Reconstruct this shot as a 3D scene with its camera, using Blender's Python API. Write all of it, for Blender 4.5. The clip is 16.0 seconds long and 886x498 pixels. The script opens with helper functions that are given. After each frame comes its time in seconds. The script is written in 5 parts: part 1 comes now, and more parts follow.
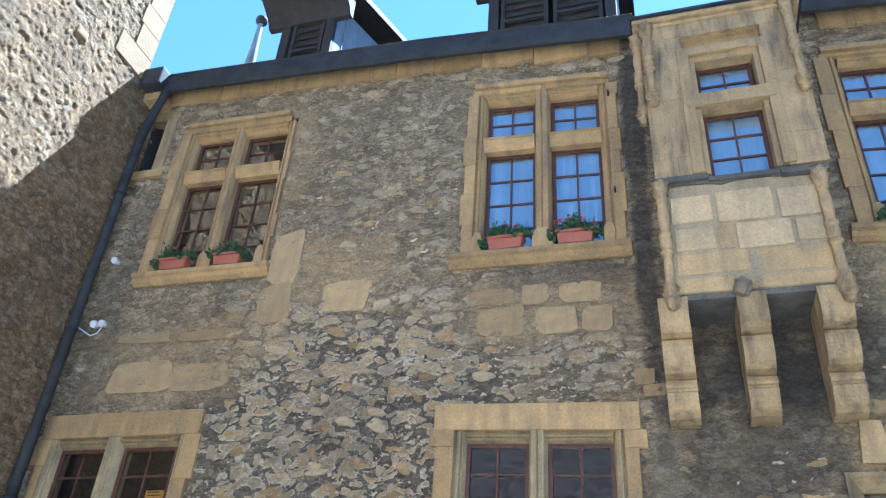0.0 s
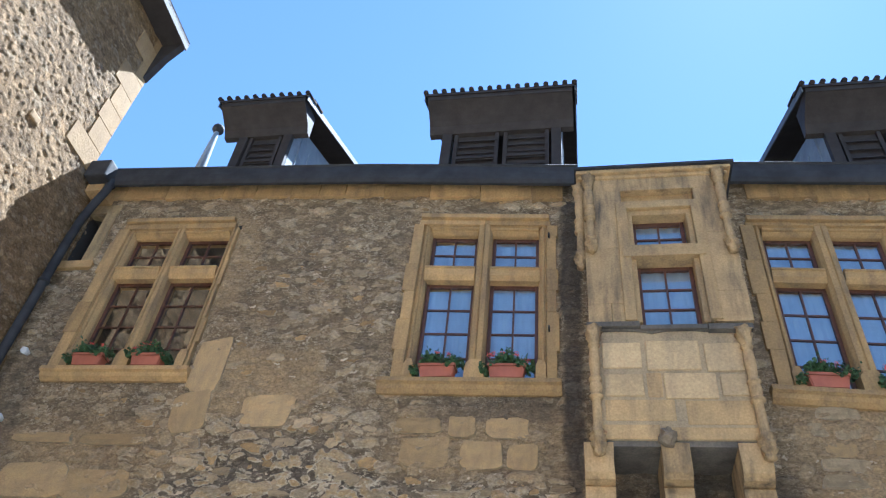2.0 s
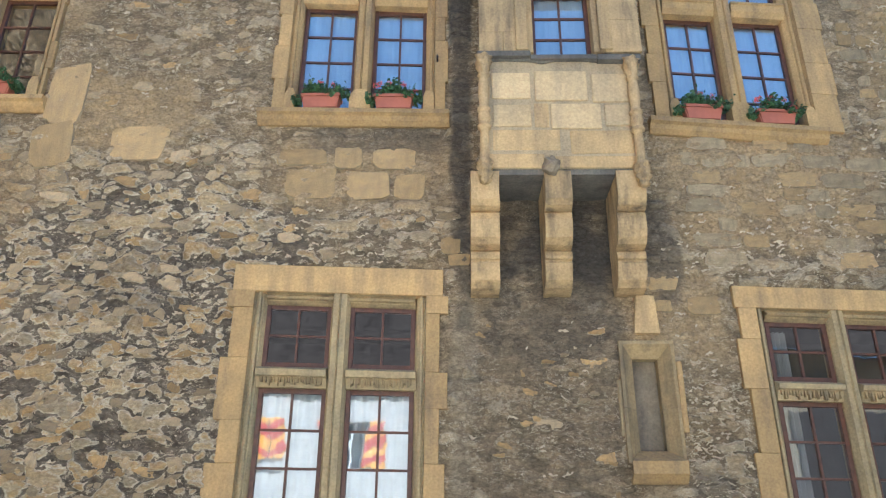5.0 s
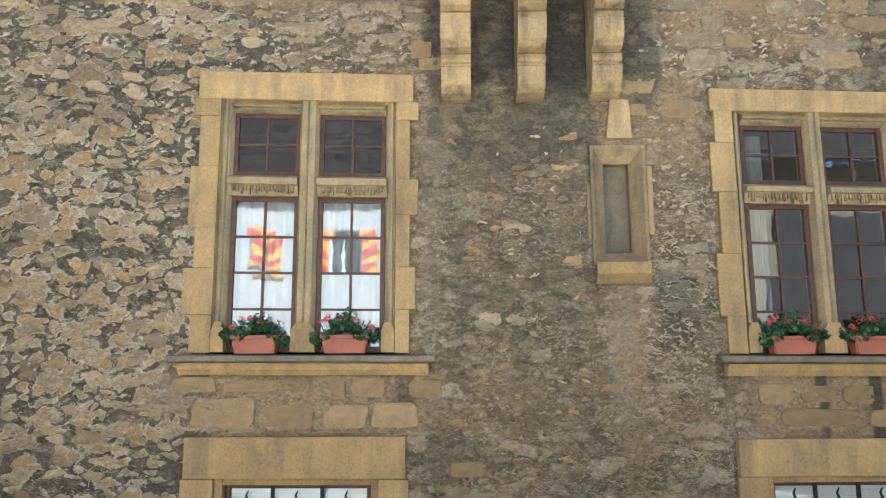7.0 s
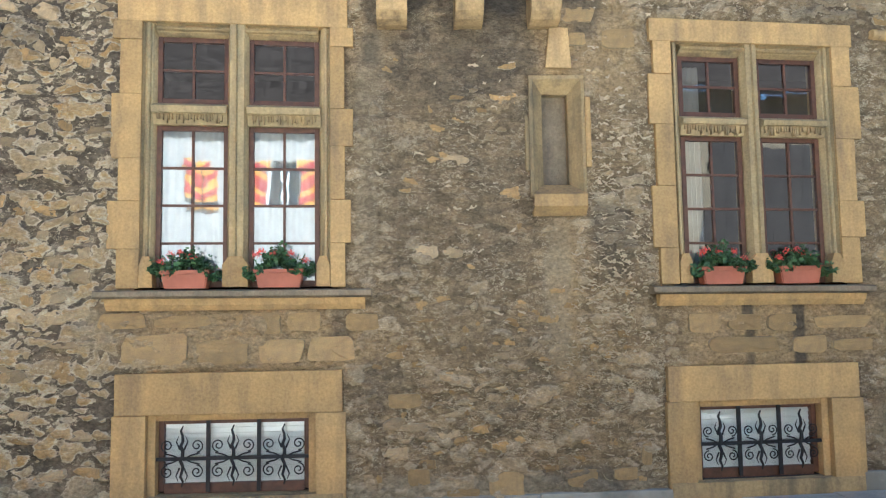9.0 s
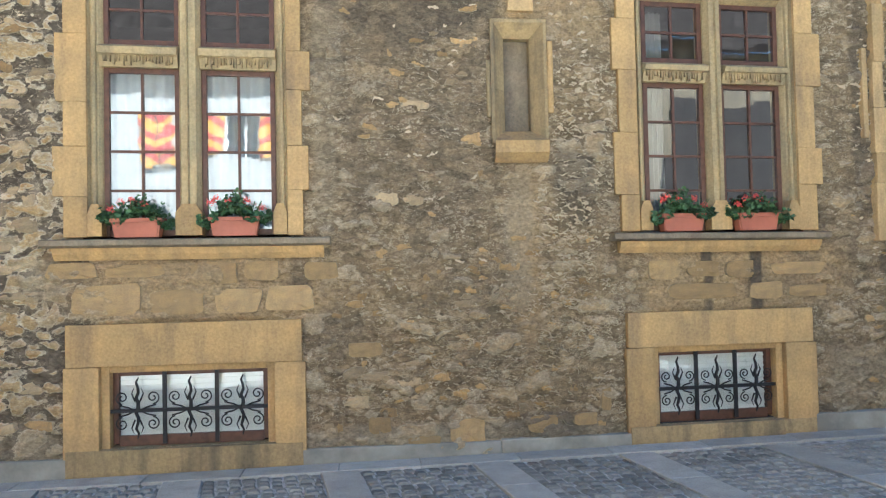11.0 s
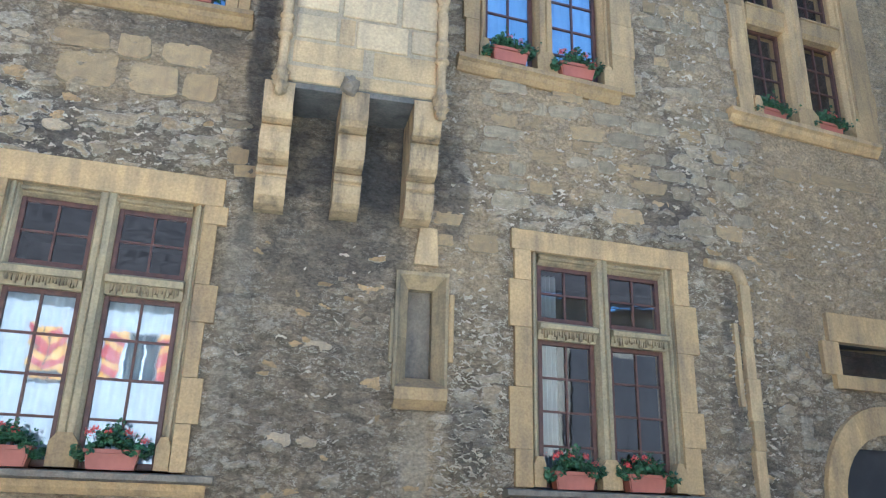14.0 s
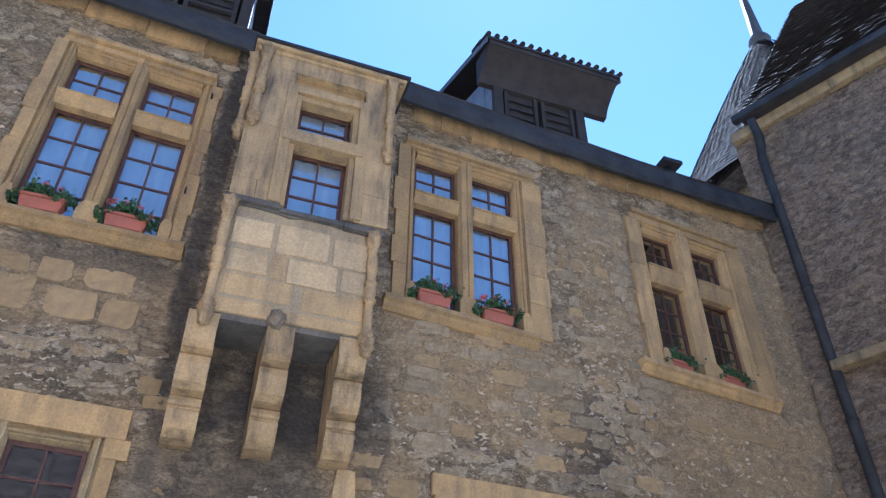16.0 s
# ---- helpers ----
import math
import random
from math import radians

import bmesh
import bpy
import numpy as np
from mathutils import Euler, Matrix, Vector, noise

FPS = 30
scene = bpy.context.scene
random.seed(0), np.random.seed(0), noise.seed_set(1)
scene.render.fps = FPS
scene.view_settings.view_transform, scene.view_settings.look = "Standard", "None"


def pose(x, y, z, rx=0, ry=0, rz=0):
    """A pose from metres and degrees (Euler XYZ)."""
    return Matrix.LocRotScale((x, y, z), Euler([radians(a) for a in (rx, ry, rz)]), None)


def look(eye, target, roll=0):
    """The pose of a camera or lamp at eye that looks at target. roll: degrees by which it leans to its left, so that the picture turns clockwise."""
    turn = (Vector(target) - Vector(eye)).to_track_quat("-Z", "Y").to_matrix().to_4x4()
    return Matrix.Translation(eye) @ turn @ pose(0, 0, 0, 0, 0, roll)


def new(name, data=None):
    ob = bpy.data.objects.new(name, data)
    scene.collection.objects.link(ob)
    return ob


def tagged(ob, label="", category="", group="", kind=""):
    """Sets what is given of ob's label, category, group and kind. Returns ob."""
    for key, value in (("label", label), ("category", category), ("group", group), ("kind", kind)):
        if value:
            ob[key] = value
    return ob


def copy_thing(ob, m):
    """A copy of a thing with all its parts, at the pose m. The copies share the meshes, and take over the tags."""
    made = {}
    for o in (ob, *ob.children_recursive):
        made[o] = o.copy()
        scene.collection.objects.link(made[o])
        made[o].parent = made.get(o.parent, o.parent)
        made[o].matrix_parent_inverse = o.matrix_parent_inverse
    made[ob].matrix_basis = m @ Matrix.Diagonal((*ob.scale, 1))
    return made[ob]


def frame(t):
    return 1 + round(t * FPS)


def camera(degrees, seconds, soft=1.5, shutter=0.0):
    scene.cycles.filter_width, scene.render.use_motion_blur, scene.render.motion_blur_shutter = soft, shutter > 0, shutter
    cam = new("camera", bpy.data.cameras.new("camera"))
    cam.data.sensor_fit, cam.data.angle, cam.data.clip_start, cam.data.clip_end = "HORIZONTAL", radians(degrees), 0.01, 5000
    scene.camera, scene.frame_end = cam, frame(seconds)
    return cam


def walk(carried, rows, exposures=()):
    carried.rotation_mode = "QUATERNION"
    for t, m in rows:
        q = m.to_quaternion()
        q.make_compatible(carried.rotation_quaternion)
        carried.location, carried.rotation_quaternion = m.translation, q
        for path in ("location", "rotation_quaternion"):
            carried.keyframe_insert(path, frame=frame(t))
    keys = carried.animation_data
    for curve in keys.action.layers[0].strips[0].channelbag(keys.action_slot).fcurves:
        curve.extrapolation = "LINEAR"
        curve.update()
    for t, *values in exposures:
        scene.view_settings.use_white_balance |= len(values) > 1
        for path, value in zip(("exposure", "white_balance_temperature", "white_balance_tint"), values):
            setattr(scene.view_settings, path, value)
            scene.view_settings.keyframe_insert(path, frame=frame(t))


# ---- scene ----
cam = camera(60.3, 16.0, soft=1.2)
PATH = [
    (0, (2.614, -7.427, 1.824), (2.074, -5.829, 2.899), 4.3),
    (0.5, (2.622, -7.409, 1.801), (2.118, -5.91, 3.026), 6.0),
    (1, (2.638, -7.421, 1.808), (2.164, -5.986, 3.118), 7.6),
    (1.5, (2.6, -7.412, 1.786), (2.174, -6.003, 3.139), 8.4),
    (2, (2.558, -7.395, 1.771), (2.213, -5.967, 3.128), 7.2),
    (2.5, (2.522, -7.37, 1.766), (2.288, -5.901, 3.103), 5.0),
    (3, (2.46, -7.335, 1.746), (2.338, -5.829, 3.056), 3.2),
    (3.5, (2.461, -7.291, 1.754), (2.389, -5.734, 3.008), 3.0),
    (4, (2.457, -7.246, 1.753), (2.4, -5.593, 2.879), 2.3),
    (4.5, (2.459, -7.208, 1.781), (2.408, -5.459, 2.751), 1.4),
    (5, (2.423, -7.18, 1.785), (2.386, -5.354, 2.6), 0.4),
    (5.2, (2.411, -7.168, 1.784), (2.381, -5.317, 2.54), 0.0),
    (7.3, (2.753, -7.121, 1.744), (2.711, -5.145, 2.049), -0.2),
    (7.5, (2.761, -7.109, 1.744), (2.727, -5.13, 2.027), -0.2),
    (8, (2.75, -7.077, 1.74), (2.766, -5.095, 2.002), -0.2),
    (8.5, (2.753, -7.056, 1.746), (2.819, -5.071, 1.981), -0.5),
    (9, (2.787, -7.044, 1.77), (2.89, -5.054, 1.937), -0.9),
    (9.2, (2.795, -7.037, 1.765), (2.906, -5.045, 1.906), -1.0),
    (11.3, (2.831, -6.941, 1.654), (3.066, -4.955, 1.714), -1.6),
    (11.5, (2.853, -6.957, 1.66), (3.113, -4.976, 1.755), -1.8),
    (12, (2.939, -7.001, 1.7), (3.229, -5.029, 1.87), -1.2),
    (12.5, (2.92, -7.015, 1.709), (3.235, -5.057, 1.964), -0.3),
    (13, (2.903, -7.035, 1.728), (3.248, -5.099, 2.092), 0.4),
    (13.5, (2.895, -7.071, 1.751), (3.274, -5.173, 2.258), 1.3),
    (14, (2.878, -7.087, 1.759), (3.286, -5.242, 2.413), 1.6),
    (14.5, (2.83, -7.065, 1.725), (3.276, -5.3, 2.553), 0.8),
    (15, (2.808, -7.06, 1.724), (3.272, -5.38, 2.704), 0.1),
    (15.5, (2.788, -7.043, 1.722), (3.269, -5.455, 2.837), 0.1),
    (16, (2.737, -6.999, 1.734), (3.277, -5.503, 2.947), 0.4),
]
EXPOSURES = [(0, 2.87, 4500, 3), (0.5, 2.52, 4850, 4), (3.5, 2.58, 5100, 8), (5, 3.12, 5100, 3), (7.5, 3.24, 5200, 1), (9, 3.34, 5250, 1), (11.5, 3.5, 5150, 0), (12.5, 3.5, 4500, 0), (13.5, 3.34, 4300, 1), (14.5, 3.06, 4450, 3), (16, 2.62, 4700, 13)]
walk(cam, [(t, look(eye, target, roll)) for t, eye, target, roll in PATH], EXPOSURES)

# ---- light ----
SUN = Vector((0.21, 0.395, 0.9)).normalized()
world = bpy.data.worlds.new("sky")
scene.world = world
world.use_nodes = True
wn = world.node_tree
sky = wn.nodes.new("ShaderNodeTexSky")
sky.sky_type, sky.sun_disc = "NISHITA", False
sky.sun_elevation = math.asin(SUN.z)
sky.sun_rotation = math.atan2(SUN.x, SUN.y)
sky.air_density, sky.dust_density, sky.ozone_density = 1.0, 0.05, 1.4
wn.links.new(sky.outputs[0], wn.nodes["Background"].inputs[0])
wn.nodes["Background"].inputs[1].default_value = 0.048
sun = new("sun", bpy.data.lights.new("sun", "SUN"))
sun.data.energy, sun.data.angle, sun.data.color = 5.0, radians(0.53), (1.0, 0.97, 0.93)
sun.matrix_world = look(SUN * 50, (0, 0, 0))


# ---- materials ----


def mat(name):
    m = bpy.data.materials.new(name)
    m.use_nodes = True
    return m, m.node_tree.nodes, m.node_tree.links, m.node_tree.nodes["Principled BSDF"]


def mixc(nodes, links, fac, a, b, blend="MIX"):
    n = nodes.new("ShaderNodeMix")
    n.data_type, n.blend_type = "RGBA", blend
    for sock, v in ((n.inputs[0], fac), (n.inputs[6], a), (n.inputs[7], b)):
        if isinstance(v, (int, float)):
            sock.default_value = v
        elif isinstance(v, tuple):
            sock.default_value = (*v, 1)
        else:
            links.new(v, sock)
    return n.outputs[2]


def noise_fac(nodes, links, scale, detail=6, lo=0.35, hi=0.65, stretch=None, rough=0.6):
    co = nodes.new("ShaderNodeTexCoord").outputs["Object"]
    if stretch:
        mp = nodes.new("ShaderNodeMapping")
        mp.inputs["Scale"].default_value = stretch
        links.new(co, mp.inputs[0])
        co = mp.outputs[0]
    n = nodes.new("ShaderNodeTexNoise")
    n.inputs["Scale"].default_value, n.inputs["Detail"].default_value = scale, detail
    n.inputs["Roughness"].default_value = rough
    links.new(co, n.inputs["Vector"])
    r = nodes.new("ShaderNodeMapRange")
    r.inputs[1].default_value, r.inputs[2].default_value = lo, hi
    links.new(n.outputs[0], r.inputs[0])
    return r.outputs[0]


def bump(nodes, links, bsdf, height, strength=0.4, dist=0.01):
    b = nodes.new("ShaderNodeBump")
    b.inputs["Strength"].default_value, b.inputs["Distance"].default_value = strength, dist
    links.new(height, b.inputs["Height"])
    links.new(b.outputs[0], bsdf.inputs["Normal"])


def attr(nodes, name):
    a = nodes.new("ShaderNodeAttribute")
    a.attribute_name = name
    return a.outputs["Fac"]


def stone_mat(name, a, b, stain, random_amount=0.5, stain_amount=0.5, rough=0.85, relief=0.5, grain=40, depth=0.012):
    """Dressed stone: two tones by noise, a tone of its own for each piece, streaked dark stains."""
    m, nodes, links, p = mat(name)
    col = mixc(nodes, links, noise_fac(nodes, links, 3.0, 8), a, b)
    info = nodes.new("ShaderNodeObjectInfo")
    mr = nodes.new("ShaderNodeMapRange")
    mr.inputs[3].default_value, mr.inputs[4].default_value = 1 - random_amount * 0.5, 1 + random_amount * 0.3
    links.new(info.outputs["Random"], mr.inputs[0])
    hsv = nodes.new("ShaderNodeHueSaturation")
    links.new(mr.outputs[0], hsv.inputs["Value"])
    links.new(col, hsv.inputs["Color"])
    st = nodes.new("ShaderNodeMath")
    st.operation = "MULTIPLY"
    st.inputs[1].default_value = stain_amount
    links.new(noise_fac(nodes, links, 2.4, 8, 0.46, 0.74, (2.6, 2.6, 0.45)), st.inputs[0])
    col = mixc(nodes, links, st.outputs[0], hsv.outputs[0], stain)
    fine = noise_fac(nodes, links, grain, 6, 0.3, 0.7)
    col = mixc(nodes, links, 0.3, col, mixc(nodes, links, fine, (0.2, 0.18, 0.15), (0.78, 0.75, 0.7)), "OVERLAY")
    links.new(col, p.inputs["Base Color"])
    p.inputs["Roughness"].default_value = rough
    p.inputs["Specular IOR Level"].default_value = 0.25
    bump(nodes, links, p, noise_fac(nodes, links, grain * 0.6, 8, 0.2, 0.8), relief, depth)
    return m


def rubble_mat(name, mortar_a, mortar_b, tones, lime, quiet=0.4, grit=0.022):
    """Rubble: mortar and stones told apart by the mesh's own attributes (stone, tint, washed)."""
    m, nodes, links, p = mat(name)
    mortar = mixc(nodes, links, noise_fac(nodes, links, 1.1, 8), mortar_a, mortar_b)
    mortar = mixc(nodes, links, noise_fac(nodes, links, 14, 8, 0.45, 0.7), mortar, tuple(c * 1.2 for c in mortar_b))
    mortar = mixc(nodes, links, noise_fac(nodes, links, 3.2, 9, 0.4, 0.64, (1, 1, 2.8)), mortar, tuple(c * 0.78 for c in mortar_b))
    half = nodes.new("ShaderNodeMath")
    half.operation = "MULTIPLY"
    half.inputs[1].default_value = 0.6
    links.new(noise_fac(nodes, links, 5.0, 8, 0.56, 0.68, (1, 1, 1.7)), half.inputs[0])
    mortar = mixc(nodes, links, half.outputs[0], mortar, (0.44, 0.31, 0.165))
    mortar = mixc(nodes, links, noise_fac(nodes, links, 30, 9, 0.5, 0.7, (1, 1, 2.0)), mortar, tuple(c * 0.66 for c in mortar_b))
    mortar = mixc(nodes, links, noise_fac(nodes, links, 75, 6, 0.52, 0.66, (1, 1, 1.4)), mortar, tuple(c * 0.6 for c in mortar_b))
    mortar = mixc(nodes, links, noise_fac(nodes, links, 26, 9, 0.6, 0.74, (1, 1, 1.8)), mortar, tuple(c * 1.7 for c in mortar_b))
    mortar = mixc(nodes, links, attr(nodes, "washed"), mortar, mixc(nodes, links, noise_fac(nodes, links, 9, 8), (0.125, 0.101, 0.075), (0.2, 0.164, 0.12)))
    # small stones under the thin plaster; cavity shade goes into the joints' dark colour
    tc = nodes.new("ShaderNodeTexCoord").outputs["Object"]
    wn1 = nodes.new("ShaderNodeTexNoise")
    wn1.inputs["Scale"].default_value, wn1.inputs["Detail"].default_value = 7.0, 6
    links.new(tc, wn1.inputs["Vector"])
    warp = nodes.new("ShaderNodeVectorMath")
    warp.operation = "MULTIPLY_ADD"
    warp.inputs[1].default_value = (0.13, 0.13, 0.13)
    links.new(wn1.outputs["Color"], warp.inputs[0])
    links.new(tc, warp.inputs[2])
    squash = nodes.new("ShaderNodeMapping")
    squash.inputs["Scale"].default_value = (7.5, 7.5, 14.0)
    links.new(warp.outputs[0], squash.inputs[0])
    v1, v2 = nodes.new("ShaderNodeTexVoronoi"), nodes.new("ShaderNodeTexVoronoi")
    v1.feature = "DISTANCE_TO_EDGE"
    for v in (v1, v2):
        v.inputs["Scale"].default_value = 1.0
        links.new(squash.outputs[0], v.inputs["Vector"])
    joint = nodes.new("ShaderNodeMapRange")
    joint.inputs[1].default_value, joint.inputs[2].default_value = 0.02, 0.16
    joint.inputs[3].default_value, joint.inputs[4].default_value = 0.55, 0.0
    links.new(v1.outputs["Distance"], joint.inputs[0])
    gate = nodes.new("ShaderNodeMath")
    gate.operation = "MULTIPLY"
    links.new(joint.outputs[0], gate.inputs[0])
    links.new(noise_fac(nodes, links, 1.7, 5, 0.35, 0.6), gate.inputs[1])
    sep = nodes.new("ShaderNodeSeparateColor")
    links.new(v2.outputs["Color"], sep.inputs[0])
    tone = nodes.new("ShaderNodeMapRange")
    tone.inputs[3].default_value, tone.inputs[4].default_value = 0.74, 1.34
    links.new(sep.outputs[0], tone.inputs[0])
    hs = nodes.new("ShaderNodeHueSaturation")
    links.new(tone.outputs[0], hs.inputs["Value"])
    links.new(mortar, hs.inputs["Color"])
    mortar = mixc(nodes, links, gate.outputs[0], hs.outputs[0], tuple(c * 0.45 for c in mortar_b))
    ramp = nodes.new("ShaderNodeValToRGB")
    ramp.color_ramp.elements[0].color = (*tones[0], 1)
    ramp.color_ramp.elements[1].color = (*tones[-1], 1)
    for i, c in enumerate(tones[1:-1]):
        e = ramp.color_ramp.elements.new((i + 1) / (len(tones) - 1))
        e.color = (*c, 1)
    links.new(attr(nodes, "tint"), ramp.inputs[0])
    rock = mixc(nodes, links, noise_fac(nodes, links, 26, 8, 0.52, 0.8), ramp.outputs[0], tuple(c * 0.6 for c in tones[2]))
    mask = nodes.new("ShaderNodeMath")
    mask.operation = "MULTIPLY_ADD"
    mask.inputs[1].default_value = 0.5
    links.new(noise_fac(nodes, links, 19, 12, 0.25, 0.75, (1, 1, 1.7), 0.7), mask.inputs[0])
    links.new(attr(nodes, "stone"), mask.inputs[2])

    def span(lo, hi):
        r = nodes.new("ShaderNodeMapRange")
        r.inputs[1].default_value, r.inputs[2].default_value = lo, hi
        links.new(mask.outputs[0], r.inputs[0])
        return r.outputs[0]
    edge = mixc(nodes, links, noise_fac(nodes, links, 7, 6, 0.4, 0.6), lime, tuple(c * 0.72 for c in lime))
    weak = nodes.new("ShaderNodeMapRange")
    weak.inputs[3].default_value = quiet
    links.new(attr(nodes, "washed"), weak.inputs[0])

    def soft(fac):
        m2 = nodes.new("ShaderNodeMath")
        m2.operation = "MULTIPLY"
        links.new(fac, m2.inputs[0])
        links.new(weak.outputs[0], m2.inputs[1])
        return m2.outputs[0]
    col = mixc(nodes, links, soft(span(0.52, 0.57)), mortar, edge)
    col = mixc(nodes, links, soft(span(0.66, 0.82)), col, rock)
    # curled flakes of lime
    n1 = noise_fac(nodes, links, 7.5, 9, 0.0, 1.0, (1, 1, 1.9), 0.62)
    ridge = nodes.new("ShaderNodeMath")
    ridge.operation = "COMPARE"
    ridge.inputs[1].default_value, ridge.inputs[2].default_value = 0.57, 0.008
    links.new(n1, ridge.inputs[0])
    patch = nodes.new("ShaderNodeMath")
    patch.operation = "MULTIPLY"
    links.new(ridge.outputs[0], patch.inputs[0])
    links.new(noise_fac(nodes, links, 0.9, 4, 0.46, 0.6), patch.inputs[1])
    col = mixc(nodes, links, patch.outputs[0], col, lime)
    n2 = noise_fac(nodes, links, 15, 9, 0.0, 1.0, (1, 1, 2.0), 0.68)
    crust = nodes.new("ShaderNodeMath")
    crust.operation = "COMPARE"
    crust.inputs[1].default_value, crust.inputs[2].default_value = 0.58, 0.024
    links.new(n2, crust.inputs[0])
    some = nodes.new("ShaderNodeMath")
    some.operation = "MULTIPLY"
    links.new(crust.outputs[0], some.inputs[0])
    links.new(noise_fac(nodes, links, 1.6, 5, 0.42, 0.62), some.inputs[1])
    thin = nodes.new("ShaderNodeMath")
    thin.operation = "MULTIPLY"
    thin.inputs[1].default_value = 0.9
    links.new(some.outputs[0], thin.inputs[0])
    col = mixc(nodes, links, thin.outputs[0], col, tuple(c * 0.9 for c in lime))
    ochre = mixc(nodes, links, noise_fac(nodes, links, 6, 9, 0.35, 0.65, (1, 1, 1.8)), (0.58, 0.41, 0.21), (0.40, 0.295, 0.165))
    ochre = mixc(nodes, links, noise_fac(nodes, links, 34, 8, 0.45, 0.75), ochre, (0.22, 0.165, 0.10))
    col = mixc(nodes, links, attr(nodes, "ochre"), col, ochre)
    col = mixc(nodes, links, attr(nodes, "limewash"), col, mixc(nodes, links, noise_fac(nodes, links, 20, 8), (0.5, 0.42, 0.29), (0.3, 0.26, 0.19)))
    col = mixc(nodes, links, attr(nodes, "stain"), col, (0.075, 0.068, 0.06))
    dark = nodes.new("ShaderNodeMath")
    dark.operation = "MULTIPLY"
    dark.inputs[1].default_value = 0.32
    links.new(noise_fac(nodes, links, 0.8, 8, 0.5, 0.72, (1.6, 1.6, 0.6)), dark.inputs[0])
    col = mixc(nodes, links, dark.outputs[0], col, (0.085, 0.078, 0.07))
    # the bump's own noise again: shading of the crumbly relief put into the colour
    relief_tone = noise_fac(nodes, links, 24, 10, 0.36, 0.64, (1, 1, 1.6), 0.74)
    col = mixc(nodes, links, 0.62, col, mixc(nodes, links, relief_tone, (0.3, 0.285, 0.26), (0.84, 0.82, 0.78)), "OVERLAY")
    links.new(col, p.inputs["Base Color"])
    p.inputs["Roughness"].default_value = 0.95
    p.inputs["Specular IOR Level"].default_value = 0.15
    bump(nodes, links, p, noise_fac(nodes, links, 24, 10, 0.2, 0.8, (1, 1, 1.6), 0.74), 1.0, grit)
    return m


def plain_mat(name, color, rough=0.6, metal=0.0, vary=0.25, scale=8, relief=0.15):
    m, nodes, links, p = mat(name)
    col = mixc(nodes, links, noise_fac(nodes, links, scale, 6), tuple(c * (1 - vary) for c in color), tuple(min(1, c * (1 + vary)) for c in color))
    links.new(col, p.inputs["Base Color"])
    p.inputs["Roughness"].default_value, p.inputs["Metallic"].default_value = rough, metal
    p.inputs["Specular IOR Level"].default_value = 0.1 if rough > 0.65 else 0.5
    bump(nodes, links, p, noise_fac(nodes, links, scale * 6, 6), relief, 0.005)
    return m


def glass_mat(name, mirror):
    """A pane: clear, with a mirror's share that grows towards grazing sight."""
    m, nodes, links, p = mat(name)
    nodes.remove(p)
    clear, gloss, mix = nodes.new("ShaderNodeBsdfTransparent"), nodes.new("ShaderNodeBsdfGlossy"), nodes.new("ShaderNodeMixShader")
    clear.inputs[0].default_value = (0.95, 0.97, 0.96, 1)
    gloss.inputs["Roughness"].default_value = 0.015
    fr = nodes.new("ShaderNodeLayerWeight")
    fr.inputs["Blend"].default_value = 0.5
    steep = nodes.new("ShaderNodeMath")
    steep.operation = "POWER"
    steep.inputs[1].default_value = 3.0
    links.new(fr.outputs["Facing"], steep.inputs[0])
    share = nodes.new("ShaderNodeMapRange")
    share.inputs[3].default_value, share.inputs[4].default_value = mirror, 1.0
    links.new(steep.outputs[0], share.inputs[0])
    b = nodes.new("ShaderNodeBump")
    b.inputs["Strength"].default_value, b.inputs["Distance"].default_value = 0.02, 0.02
    links.new(noise_fac(nodes, links, 2.5, 2), b.inputs["Height"])
    links.new(b.outputs[0], gloss.inputs["Normal"])
    links.new(share.outputs[0], mix.inputs[0])
    links.new(clear.outputs[0], mix.inputs[1])
    links.new(gloss.outputs[0], mix.inputs[2])
    links.new(mix.outputs[0], nodes["Material Output"].inputs[0])
    return m


SAND = stone_mat("sandstone", (0.50, 0.33, 0.14), (0.385, 0.262, 0.12), (0.13, 0.10, 0.075), 0.4, 0.6)
SAND_PALE = stone_mat("pale_sandstone", (0.57, 0.42, 0.22), (0.47, 0.35, 0.19), (0.20, 0.17, 0.13), 0.4, 0.4)
SAND_DARK = stone_mat("weathered_sandstone", (0.42, 0.305, 0.15), (0.30, 0.225, 0.12), (0.07, 0.065, 0.055), 0.4, 0.75)
MOULD = stone_mat("weathered_moulding_stone", (0.46, 0.345, 0.175), (0.34, 0.27, 0.15), (0.12, 0.105, 0.08), 0.3, 0.7)
SOOTY = stone_mat("sooty_sandstone", (0.50, 0.35, 0.17), (0.36, 0.255, 0.13), (0.07, 0.06, 0.048), 0.3, 0.95)
QUOIN = stone_mat("tan_quoin_stone", (0.40, 0.27, 0.13), (0.33, 0.22, 0.105), (0.2, 0.14, 0.08), 0.3, 0.3, 0.9, 0.5)
SAND_GREY = stone_mat("greyed_sandstone", (0.53, 0.365, 0.17), (0.41, 0.29, 0.14), (0.12, 0.098, 0.075), 0.35, 0.7)
GREYSTONE = stone_mat("grey_wall_stone", (0.30, 0.24, 0.16), (0.21, 0.17, 0.115), (0.08, 0.07, 0.06), 0.4, 0.6, relief=0.9)
# dark tone for the mossy ledge, and for shade painted below it
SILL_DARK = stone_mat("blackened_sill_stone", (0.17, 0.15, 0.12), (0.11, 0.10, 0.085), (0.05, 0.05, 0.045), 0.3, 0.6)
